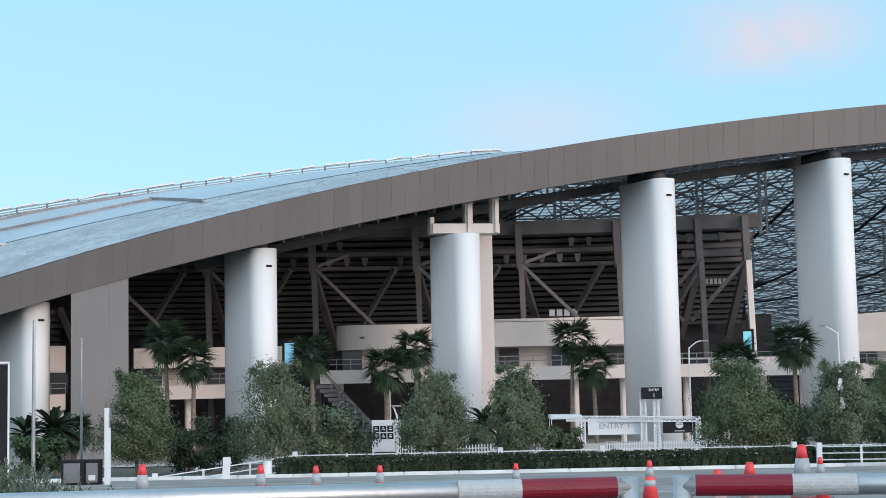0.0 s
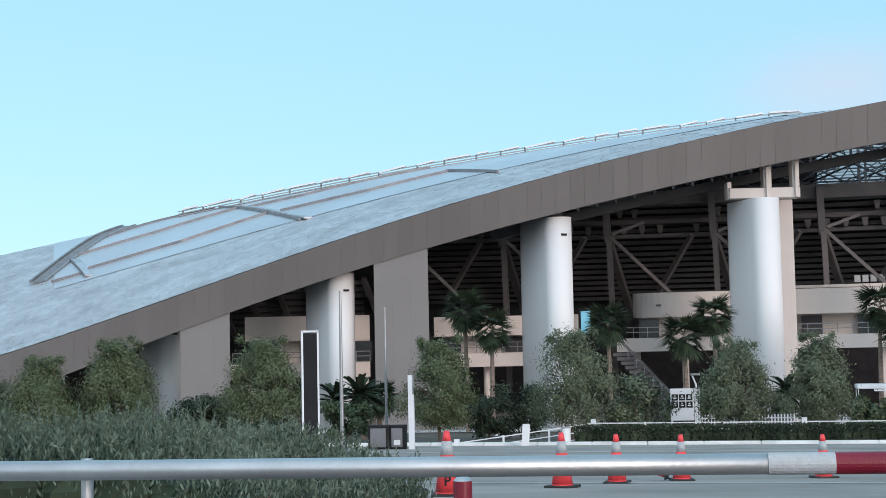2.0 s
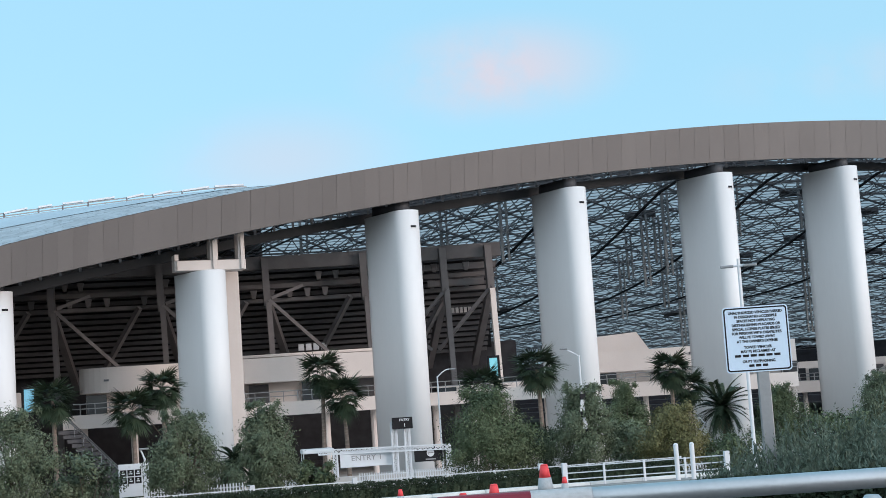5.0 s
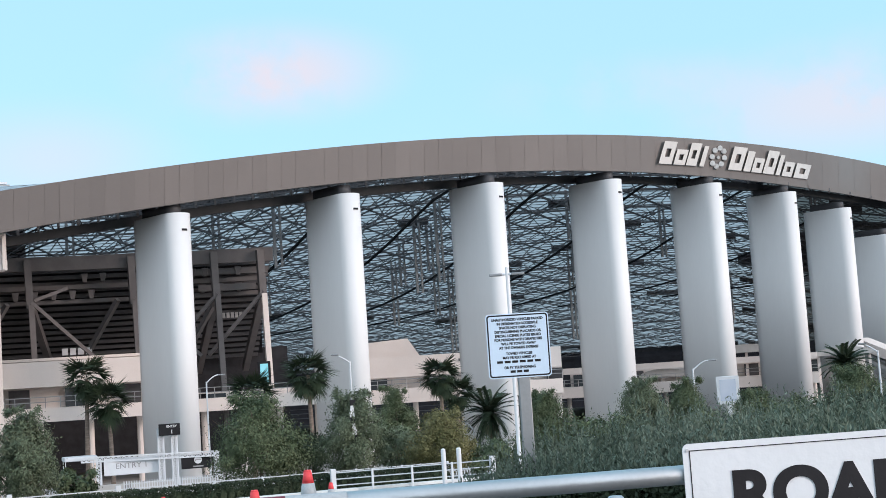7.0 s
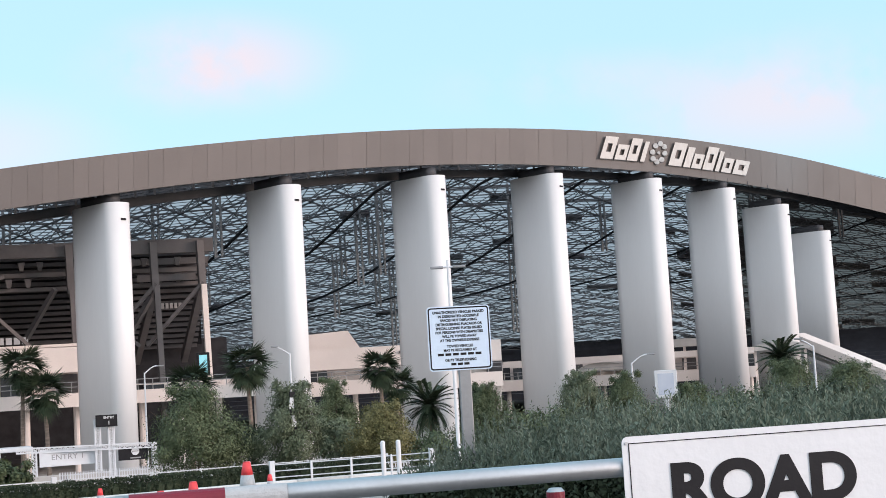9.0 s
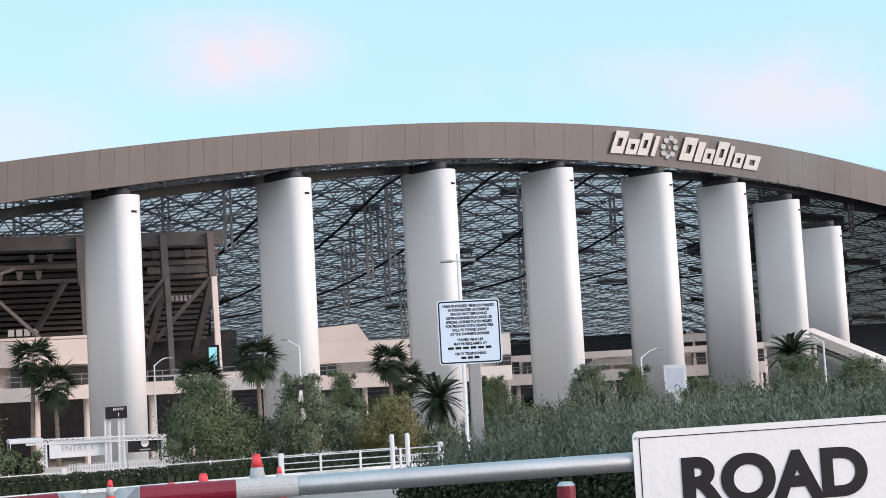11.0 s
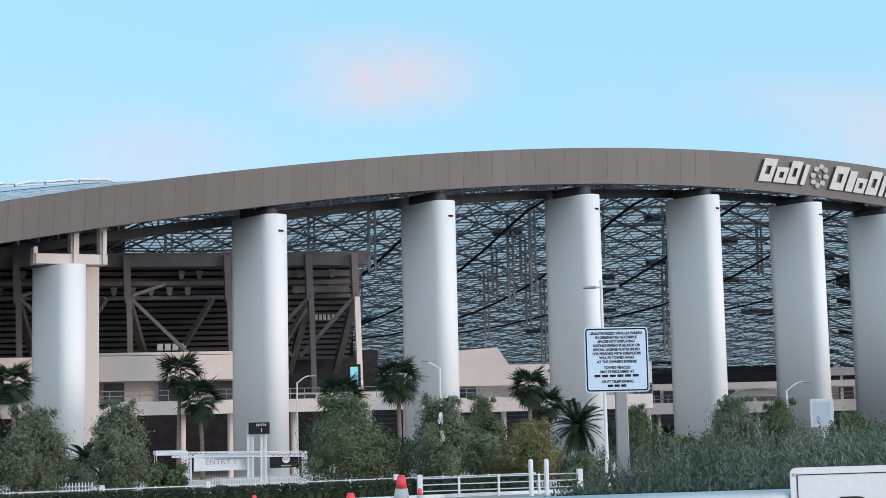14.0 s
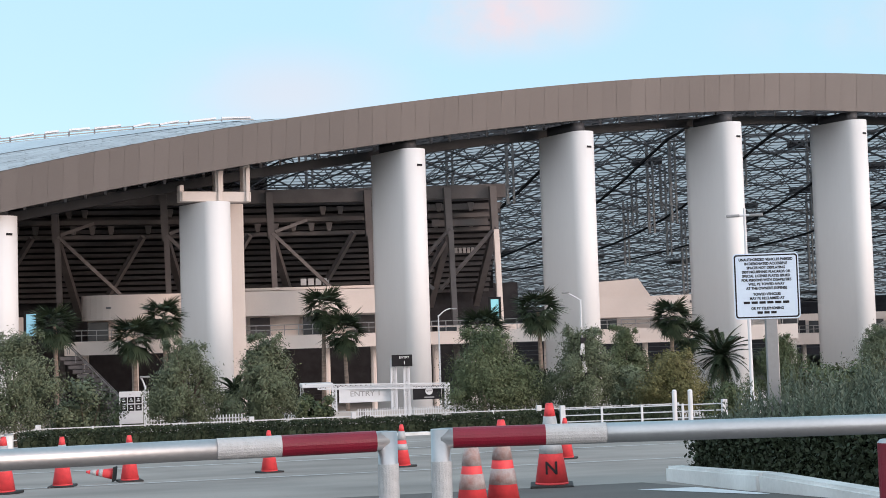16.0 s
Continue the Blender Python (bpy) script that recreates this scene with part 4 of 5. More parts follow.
for k, (az, r, e_top, w, leaf) in enumerate(SHRUBS):
    p = bearing(az, r)
    g = ground_z(p.y)
    h = EYE + r * math.tan(radians(e_top)) - g
    rng = np.random.default_rng(200 + k)
    wd = r * radians(w)
    s = thing("shrub", pose(p.x, p.y, g), "low dark green shrub with a ragged top", "shrub", "shrubs behind the fence")
    bm = bmesh.new()
    for j in range(7):
        a = j * 0.9
        rod(bm, (0.1 * math.cos(a), 0.1 * math.sin(a), -0.1), (wd * 0.3 * math.cos(a), wd * 0.3 * math.sin(a), h * 0.7), 0.03, 0.01, 5)
    part("stems", bm, M["bark"], s)
    cs = [(wd * 0.42 * rng.uniform(-1, 1), wd * 0.42 * rng.uniform(-1, 1), h * rng.uniform(0.12, 0.92)) for _ in range(26)]
    leaf_cloud(rng, cs, [wd * 0.13] * 26, 7000, 0.15, leaf, "foliage", 0.2, s)


def palm_frond(name, length, rng, fan=True):
    """One leaf with its stalk along +x: a fan of narrow blades, or a feather."""
    v, f = [], []

    def blade(a, b, w):
        d = (b - a).normalized()
        s = d.cross(Vector((0, 0, 1)))
        s = s.normalized() if s.length > 1e-3 else Vector((0, 1, 0))
        i = len(v)
        m = a.lerp(b, 0.45)
        v.extend([a - s * w * 0.3, m - s * w, b, m + s * w, a + s * w * 0.3])
        f.append((i, i + 1, i + 2, i + 3, i + 4))

    if fan:
        stalk = length * 0.45
        blade(Vector((0, 0, 0)), Vector((stalk, 0, 0.02)), 0.025)
        for k in range(21):
            a = radians(-95 + 190 * k / 20)
            ln = length * 0.56 * (1 - 0.3 * abs(k - 10) / 10) * rng.uniform(0.85, 1.05)
            tip = Vector((stalk + ln * math.cos(a), ln * math.sin(a), -0.34 * ln * rng.uniform(0.5, 1.5)))
            blade(Vector((stalk, 0, 0.02)), tip, 0.06)
    else:
        pts = [Vector((length * u, 0, 0.35 * length * (u - u * u * 1.5))) for u in (0, 0.2, 0.4, 0.6, 0.8, 1)]
        for a, b in zip(pts, pts[1:]):
            blade(a, b, 0.03)
            for j in range(5):
                q = a.lerp(b, j / 5)
                for sd in (-1, 1):
                    blade(q, q + Vector((0.22, sd * 0.36, -0.12)) * (length / 2.2), 0.05)
    me = bpy.data.meshes.new(name)
    me.from_pydata([tuple(q) for q in v], [], f)
    me.materials.append(M["palm"])
    return me


def palm(place, height, crown, label, seed, fan=True, fronds=34, dead=8, trunk_r=0.17):
    rng = np.random.default_rng(seed)
    t = thing("palm_tree", pose(*place), label, "palm tree", "palms in front of the stadium")
    bm = bmesh.new()
    top = Vector((rng.uniform(-0.25, 0.25), rng.uniform(-0.2, 0.2), height - crown * 0.42))
    last = Vector((0, 0, -0.2))
    for k in range(1, 9):
        u = k / 8
        nxt = Vector((top.x * u * u, top.y * u * u, -0.2 + (top.z + 0.2) * u))
        rod(bm, last, nxt, trunk_r * (1.25 - 0.35 * (u - 0.125)), trunk_r * (1.18 - 0.35 * u), 9)
        last = nxt
    part("trunk", bm, M["palm_bark"], t)
    kinds = [palm_frond("frond", crown * 0.56 * s, rng, fan) for s in (0.85, 1.0, 1.1)]
    for k in range(fronds):
        tilt = -72 + 135 * ((k + 0.5) / fronds) ** 0.8
        o = new("frond", kinds[k % 3])
        o.parent = t
        o.matrix_basis = Matrix.Translation(top + Vector((0, 0, 0.12 * k / fronds))) @ pose(0, 0, 0, rng.uniform(-25, 25), -tilt + 0, 137.5 * k + rng.uniform(-12, 12))
    dm = palm_frond("dry_frond", crown * 0.4, rng, True)
    dm.materials.clear()
    dm.materials.append(M["dead"])
    for k in range(dead):
        o = new("dry_frond", dm)
        o.parent = t
        o.matrix_basis = Matrix.Translation(top - Vector((0, 0, 0.15))) @ pose(0, 0, 0, 0, 74 + rng.uniform(-8, 12), 360 * k / max(1, dead))
    return t


PALMS = [  # bearing, distance, elevation of the crown's middle, crown in metres, feathered
    (-11.1, 112, 1.35, 4.0, 0), (-10.1, 110, 0.55, 3.8, 0), (-5.35, 112, 0.75, 4.0, 0), (-1.15, 113, 0.95, 3.8, 0), (-2.35, 111, 0.15, 4.2, 0), (5.05, 121, 1.15, 4.4, 0),
    (6.0, 120, 0.15, 4.4, 0), (13.85, 112, 0.75, 4.4, 0), (11.5, 113, 0.05, 4.6, 0), (19.1, 122, 0.35, 4.0, 0), (21.05, 96, -1.25, 3.9, 1), (35.2, 104, -0.2, 3.2, 1), (19.7, 124, -0.4, 3.6, 0),
    (-15.3, 84, -2.0, 2.6, 1), (-16.4, 86, -2.2, 2.4, 1), (-14.7, 88, -2.1, 2.4, 0), (1.7, 90, -2.2, 2.4, 1),
]
for k, (az, r, e_top, crown, feather) in enumerate(PALMS):
    p = bearing(az, r)
    g = ground_z(p.y)
    h = EYE + r * math.tan(radians(e_top)) - g + crown * 0.42
    palm((p.x, p.y, g), h, crown, "shaggy date palm with arching feathery fronds" if feather else "fan palm with slim trunk and dark spiky crown", 400 + k, not feather,
         46 if feather else 48, 10 if k in (2, 7, 13) else 5)


# ---- hedges ----
def bank(name, label, cells, leaf, seed, count, size, up, group=""):
    """A clipped or bushy bank of shoots: cells of (x, y, z of the foot, half width, height)."""
    rng = np.random.default_rng(seed)
    t = thing(name, pose(cells[0][0], cells[0][1], cells[0][2]), label, "hedge", group)
    o = np.array(cells[0][:3])
    bm = bmesh.new()
    for x, y, z, hw, h in cells[::2]:
        for j in range(3):
            dx, dy = rng.uniform(-hw, hw) * 0.6, rng.uniform(-hw, hw) * 0.6
            rod(bm, (x - o[0], y - o[1], z - o[2] - 0.1), (x - o[0] + dx, y - o[1] + dy, z - o[2] + h * 0.75), 0.02, 0.008, 4)
    tagged(part("stem_growth", bm, M["bark"], t), kind="stuff")
    v, f = [], []
    for x, y, z, hw, h in cells:  # dense inner growth
        i = len(v)
        for k, (rr, zz) in enumerate(((0.8, -0.1), (0.85, 0.5), (0.6, 0.72))):
            for q in range(6):
                a = q * math.pi / 3 + 0.4 * k
                v.append((x - o[0] + hw * rr * math.cos(a), y - o[1] + hw * rr * math.sin(a), z - o[2] + h * zz + rng.uniform(-0.03, 0.03)))
        for k in range(2):
            for q in range(6):
                f.append((i + 6 * k + q, i + 6 * k + (q + 1) % 6, i + 6 * k + 6 + (q + 1) % 6, i + 6 * k + 6 + q))
        f.append(tuple(range(i + 12, i + 18)))
    tagged(raw("inner_growth", v, f, M["hedge"], t), kind="stuff")
    c = np.array(cells)
    pick = rng.integers(0, len(c), count)
    q = c[pick]
    u = rng.uniform(0, 1, (count, 3))
    pos = np.stack([q[:, 0] + (u[:, 0] * 2 - 1) * q[:, 3], q[:, 1] + (u[:, 1] * 2 - 1) * q[:, 3], q[:, 2] + (1 - u[:, 2] ** 1.6) * q[:, 4]], 1) - o
    ax = rng.normal(0, 1, (count, 3)) * 0.7 + np.array([0, 0, up])
    ax /= np.linalg.norm(ax, axis=1)[:, None]
    side = np.cross(ax, rng.normal(0, 1, (count, 3)))
    side /= np.linalg.norm(side, axis=1)[:, None]
    ln = size * rng.uniform(0.5, 1.5, (count, 1))
    w = ln * (0.15 if up > 1 else 0.36)
    quads = np.stack([pos, pos + ax * ln * 0.5 + side * w, pos + ax * ln, pos + ax * ln * 0.5 - side * w], 1).reshape(-1, 3)
    me = bpy.data.meshes.new("foliage")
    me.from_pydata(quads.tolist(), [], np.arange(count * 4).reshape(-1, 4).tolist())
    me.materials.append(M[leaf])
    ob = new("foliage", me)
    ob.parent = t
    return t, o


def shoots(t, o, cells, leaf, seed, count, height):
    """Upright sprigs with needle leaves that stand out of a bank's top."""
    rng = np.random.default_rng(seed)
    c = np.array(cells)
    v = []
    for k in range(count):
        x, y, z, hw, h = c[rng.integers(0, len(c))]
        base = np.array([x + rng.uniform(-hw, hw), y + rng.uniform(-hw, hw), z + h * rng.uniform(0.75, 1.0)]) - o
        d = np.array([rng.normal(0, 0.13), rng.normal(0, 0.13), 1.0])
        ln = height * rng.uniform(0.4, 1.3)
        n = 26
        for j in range(n):
            p = base + d * ln * j / n
            a = rng.normal(0, 1, 3) * 0.8 + np.array([0, 0, 1.5])
            a /= np.linalg.norm(a)
            s = np.cross(a, rng.normal(0, 1, 3))
            s /= np.linalg.norm(s)
            q = 0.062 * rng.uniform(0.7, 1.2) * (1.15 - 0.6 * j / n)
            v += [p, p + a * q * 0.5 + s * q * 0.14, p + a * q, p + a * q * 0.5 - s * q * 0.14]
    me = bpy.data.meshes.new("shoots")
    me.from_pydata([tuple(q) for q in v], [], np.arange(len(v)).reshape(-1, 4).tolist())
    me.materials.append(M[leaf])
    ob = tagged(new("sprig_growth", me), kind="stuff")
    ob.parent = t


# street hedge in front of the fence
cells = []
for k in range(76):
    az = -6.6 + 25.6 * k / 75
    y = 62.6
    x = y * math.tan(radians(az))
    cells.append((x, y + 0.2 * math.sin(k), ground_z(y), 0.34, 0.82 + 0.05 * math.sin(k * 2.3)))
t, o = bank("street_hedge", "clipped dark green hedge along the far kerb", cells, "hedge", 31, 60000, 0.075, 0.3)
cells = []
for k in range(10):
    cells.append((-17.6 - k * 0.55, 52.5 - 0.2 * k, ground_z(52), 0.5, 1.05 + 0.08 * math.sin(k * 1.7)))
bank("street_hedge", "clump of clipped green hedge by the sign frame", cells, "hedge", 32, 4000, 0.12, 0.3)

# rosemary planting on the island beside the gate, and in the verge on the other side
cells = []
rng = np.random.default_rng(5)
for i in range(22):
    for j in range(11):
        x, y = 5.3 + i * 0.42, 8.6 + j * 0.5
        top = 1.10 - 0.031 * math.hypot(x, y) + 0.07 * math.sin(x * 2.1 + y) + 0.05 * math.sin(x * 5.3 - y * 2.2) + rng.uniform(-0.07, 0.07) - 0.13
        h = (top - ground_z(y) - 0.1) * min(1.0, 0.74 + (x - 5.3) / 3.8)
        cells.append((x, y, ground_z(y) + 0.1, 0.30, max(0.4, h)))
t, o = bank("rosemary_hedge", "dense grey-green rosemary hedge on the kerbed island", cells, "rosemary", 33, 210000, 0.052, 2.0)
shoots(t, o, cells, "rosemary", 34, 3600, 0.36)
cells = [(5.02 + 0.04 * math.sin(k * 1.9), 8.2 + 0.2 * k, ground_z(8.2 + 0.2 * k) + 0.05, 0.25, 0.46 + 0.04 * math.sin(k * 2.7)) for k in range(27)]
cells += [(5.3 + 0.25 * k, 13.4, ground_z(13.4) + 0.05, 0.27, 0.45) for k in range(16)]
bank("clipped_hedge", "dark green clipped hedge behind the island's kerb", cells, "hedge", 37, 90000, 0.042, 0.3)
cells = []
for i in range(17):
    for j in range(9):
        x, y = -3.6 - i * 0.42, 9.6 + j * 0.6
        edge = min(1.0, 0.25 + (-3.1 - x) / 2.4)
        cells.append((x, y, ground_z(y), 0.34, (0.76 + 0.08 * math.sin(x * 3 + y * 2)) * edge))
t, o = bank("rosemary_hedge", "spreading grey-green rosemary bush behind the barrier pipe", cells, "rosemary", 35, 120000, 0.052, 2.0)
shoots(t, o, cells, "rosemary", 36, 2400, 0.22)

# ---- kerbs and road marks ----


def kerb_run(name, a, b, label, mat="kerb", w=0.18, h=0.15, gutter=0.0):
    """A kerb of separate stones from a to b along the ground."""
    t = thing(name, pose(0, 0, 0), label, "kerb", kind="structure")
    a, b = Vector(a), Vector(b)
    n = max(1, round((b - a).length / 2.4))
    for k in range(n):
        p, q = a.lerp(b, k / n), a.lerp(b, (k + 1) / n)
        d = (q - p).normalized() * 0.008
        p, q = p + d, q - d
        bm = bmesh.new()
        beam(bm, (p.x, p.y, ground_z(p.y) + h / 2 - 0.03), (q.x, q.y, ground_z(q.y) + h / 2 - 0.03), w, h + 0.06)
        bmesh.ops.bevel(bm, geom=bm.edges[:], offset=0.025, segments=2, affect="EDGES")
        part("kerb_stone", bm, M[mat], t)
    return t


kerb_run("kerb_island", (4.68, 13.75), (4.39, 10.66), "pale concrete kerb round the planted island", h=0.17, w=0.2)
kerb_run("kerb_island_front", (4.39, 10.64), (4.29, 7.07), "chipped pale concrete kerb beside the driveway", h=0.17, w=0.2)
kerb_run("kerb_island_end", (4.78, 13.83), (16.0, 14.6), "pale concrete kerb at the end of the island")
kerb_run("kerb_far", (-40, 61.6), (60, 61.6), "pale kerb along the far side of the road", w=0.4, h=0.16)
for k, (x0, x1, y0, y1) in enumerate([(-26, 26, 40.0, 40.25), (-26, 26, 48.4, 48.55), (-24, 10, 22.9, 23.05), (-6, 40, 33.0, 33.16)]):
    strip("road_line", y0, y1, x0, x1, 0.035, M["white"], "worn white lane line", "road line", 2)
v = [(3.72, 12.0), (4.22, 11.9), (4.2, 10.2), (4.1, 10.2)]
tagged(raw("road_line", [(x, y, ground_z(y) + 0.03) for x, y in v], [(0, 1, 2, 3)], M["white"]), "worn white edge mark beside the island", "road line", kind="structure")
tagged(raw("driveway", [(x, y, ground_z(y) + 0.026) for y in (-10, 0, 6, 9, 12, 13.6) for x in (-3.0, 4.28)], [(2 * i, 2 * i + 1, 2 * i + 3, 2 * i + 2) for i in range(5)], M["asphalt_dark"]),
       "darker asphalt driveway behind the gate", "road", kind="structure")


# ---- barrier gate ----
def gate_arm(name, a, b, z, label, red_from_a, hinge_out):
    """Pipe from a (the free end, bent down) to b, with wraps of red and silver tape."""
    t = thing(name, pose(a[0], a[1], 0), label, "barrier gate", "arms of the barrier gate")
    A, B = Vector((0, 0, z)), Vector((b[0] - a[0], b[1] - a[1], z))
    d = (B - A).normalized()
    r = 0.0445
    bm = bmesh.new()
    rod(bm, A + d * 0.0, B, r, r, 20)
    part("pipe", bm, M["galv"], t, smooth=False)
    for p in t.children[-1].data.polygons:
        p.use_smooth = len(p.vertices) == 4
    bm = bmesh.new()
    rod(bm, A + Vector((0, 0, r * 0.9)), A + Vector((0, 0, -0.62)), r * 0.98, r * 0.98, 20)
    leg = part("bent_end", bm, M["galv"], t)
    for p in leg.data.polygons:
        p.use_smooth = len(p.vertices) == 4
    bm = bmesh.new()
    rod(bm, A + Vector((0, 0, -0.1)), A + Vector((0, 0, -0.6)), r + 0.002, r + 0.002, 20)
    part("reflective_wrap", bm, M["tape"], leg, "silver reflective wrap")
    s0, s1, s2 = red_from_a
    bm = bmesh.new()
    rod(bm, A + d * s0, A + d * s1, r + 0.002, r + 0.002, 20)
    part("red_wrap", bm, M["red"], t, "dark red reflective wrap")
    bm = bmesh.new()
    rod(bm, A + d * s1, A + d * s2, r + 0.002, r + 0.002, 20)
    part("silver_wrap", bm, M["tape"], t, "silver honeycomb reflective wrap")
    for u in hinge_out:
        bm = bmesh.new()
        rod(bm, A + d * u + Vector((0, 0, -r - 0.02)), A + d * u + Vector((0, 0, r + 0.03)), 0.045, 0.045, 14)
        part("collar", bm, M["galv"], t)
    return t


GZ = 0.76
gate_arm("barrier_gate", (0.766, 6.21), (-4.6, 5.76), GZ, "galvanised pipe barrier arm with red and silver tape", (0.055, 0.47, 0.745), ())
gate_arm("barrier_gate", (1.005, 6.23), (5.3, 5.55), GZ, "galvanised pipe barrier arm carrying the road sign", (0.055, 0.465, 0.735), ())
bm = bmesh.new()
lat = thing("gate_latch", pose(0.885, 6.22, 0.40), "small steel latch bolt between the gate ends", "latch")
rod(bm, (-0.07, 0, 0), (0.07, 0, 0), 0.012, 0.012, 8)
rod(bm, (-0.03, 0, -0.03), (-0.03, 0, 0.035), 0.01, 0.01, 8)
part("bolt", bm, M["galv"], lat)
bm = bmesh.new()
box(bm, 0.0, 0.03, -0.03, 0.03, -0.03, 0.03, 0.004)
part("lock_plate", bm, M["galv"], lat)

for az, r, top in ((-11.85, 5.75, GZ - 0.02), (26.57, 5.85, GZ - 0.02)):
    p = bearing(az, r)
    t = thing("bollard", pose(p.x, p.y, 0), "dark red steel bollard holding up the barrier pipe", "bollard", "gate bollards")
    bm = bmesh.new()
    rod(bm, (0, 0, -0.02), (0, 0, top), 0.038, 0.038, 20)
    part("post", bm, M["red"], t)
    bm = bmesh.new()
    rod(bm, (0, 0, top), (0, 0, top + 0.014), 0.038, 0.026, 20)
    part("cap", bm, M["galv"], t, "worn silvery dome cap")
p = bearing(-26.5, 6.75)
t = thing("gate_post", pose(p.x, p.y, 0), "short galvanised gate post behind the barrier pipe", "post")
bm = bmesh.new()
rod(bm, (0, 0, -0.02), (0, 0, 0.80), 0.028, 0.028, 14)
part("pipe", bm, M["galv"], t)
bm = bmesh.new()
rod(bm, (0, 0, 0.52), (0, 0, 0.56), 0.04, 0.04, 14)
part("collar", bm, M["galv"], t)


# ---- writing ----
def lettering(name, body, size, mat, parent, m, offset=0.0, extrude=0.002, align="CENTER", sx=1.0):
    cu = bpy.data.curves.new(name, "FONT")
    cu.body, cu.size, cu.align_x, cu.align_y, cu.extrude, cu.offset = body, size, align, "CENTER", extrude, offset
    tmp = new(name + "_outline", cu)
    me = bpy.data.meshes.new_from_object(tmp.evaluated_get(bpy.context.evaluated_depsgraph_get()))
    bpy.data.objects.remove(tmp)
    me.materials.clear()
    me.materials.append(mat)
    ob = new(name, me)
    ob.parent = parent
    ob.matrix_basis = m @ Matrix.Diagonal((sx, 1, 1, 1))
    return ob


def panel(bm, w, h, d, corner, seg=5):
    """A board w x h, d thick, with rounded corners, in the x-z plane, its front at y 0."""
    out = []
    for cx, cz, a0 in ((w / 2 - corner, h / 2 - corner, 0), (-w / 2 + corner, h / 2 - corner, 90), (-w / 2 + corner, -h / 2 + corner, 180), (w / 2 - corner, -h / 2 + corner, 270)):
        for k in range(seg + 1):
            a = radians(a0 + 90 * k / seg)
            out.append((cx + corner * math.cos(a), cz + corner * math.sin(a)))
    f0 = [bm.verts.new((x, 0, z)) for x, z in out]
    f1 = [bm.verts.new((x, d, z)) for x, z in out]
    n = len(out)
    bm.faces.new(f0)
    bm.faces.new(f1[::-1])
    for i in range(n):
        bm.faces.new((f0[(i + 1) % n], f0[i], f1[i], f1[(i + 1) % n]))
    return bm


UP = pose(0, 0, 0, 90, 0, 0)

# road sign on the arm
a = math.degrees(math.atan2(5.55 - 6.23, 5.3 - 1.005))
t = thing("road_sign", pose(3.985, 5.70, 0.532, 0, 0, a), "white metal road closure board hung on the barrier pipe", "sign")
W, H = 1.48, 0.74
bm = bmesh.new()
panel(bm, W, H, 0.006, 0.03)
part("board", bm, M["white"], t)
bm = bmesh.new()
for x0, x1, z0, z1 in ((-W / 2 + 0.03, W / 2 - 0.03, H / 2 - 0.034, H / 2 - 0.03), (-W / 2 + 0.03, W / 2 - 0.03, -H / 2 + 0.03, -H / 2 + 0.034), (-W / 2 + 0.03, -W / 2 + 0.034, -H / 2 + 0.03, H / 2 - 0.03), (W / 2 - 0.034, W / 2 - 0.03, -H / 2 + 0.03, H / 2 - 0.03)):
    box(bm, x0, x1, -0.003, 0.001, z0, z1)
part("border", bm, M["black"], t, "thin black border line")
lettering("lettering", "ROAD", 0.305, M["black"], t, Matrix.Translation((-0.045, -0.004, H / 2 - 0.265)) @ UP, 0.013, sx=1.1)
for x in (-W / 2 + 0.02, W / 2 - 0.02):
    for z in (-H / 2 + 0.04, H / 2 - 0.03, 0.0):
        bm = bmesh.new()
        rod(bm, (x, -0.006, z), (x, 0.012, z), 0.008, 0.008, 8)
        part("rivet", bm, M["galv"], t)

# parking notice
M["notice"] = material("bluish_white_reflective_sheet", (0.56, 0.70, 0.84), 0.45, vary=0.05)
p = bearing(22.65, 14.3)
t = thing("parking_sign", pose(p.x, p.y, 0, 0, 0, -14), "bluish-white parking notice with dark border on a grey post", "sign")
zb, zt = EYE + 14.3 * math.tan(radians(0.085)), EYE + 14.3 * math.tan(radians(2.68))
W, H = 0.64, zt - zb
zc = (zb + zt) / 2
bm = bmesh.new()
panel(bm, W, H, 0.006, 0.035)
bmesh.ops.translate(bm, vec=(0, 0, zc), verts=bm.verts)
part("board", bm, M["notice"], t)
bm = bmesh.new()
panel(bm, W - 0.022, H - 0.022, 0.002, 0.028)
bmesh.ops.translate(bm, vec=(0, -0.0015, zc), verts=bm.verts)
part("border", bm, M["black"], t, "dark blue-black border line")
bm = bmesh.new()
panel(bm, W - 0.05, H - 0.05, 0.003, 0.02)
bmesh.ops.translate(bm, vec=(0, -0.0035, zc), verts=bm.verts)
part("face", bm, M["notice"], t, "bluish-white reflective sign face")
lines = ["UNAUTHORIZED VEHICLES PARKED", "IN DESIGNATED ACCESSIBLE", "SPACES NOT DISPLAYING", "DISTINGUISHING PLACARDS OR", "SPECIAL LICENSE PLATES ISSUED", "FOR PERSONS WITH DISABILITIES",
         "WILL BE TOWED AWAY", "AT THE OWNER'S EXPENSE", "", "TOWED VEHICLES", "MAY BE RECLAIMED AT", None, "", "OR BY TELEPHONING", None]
z = zc + H / 2 - 0.062
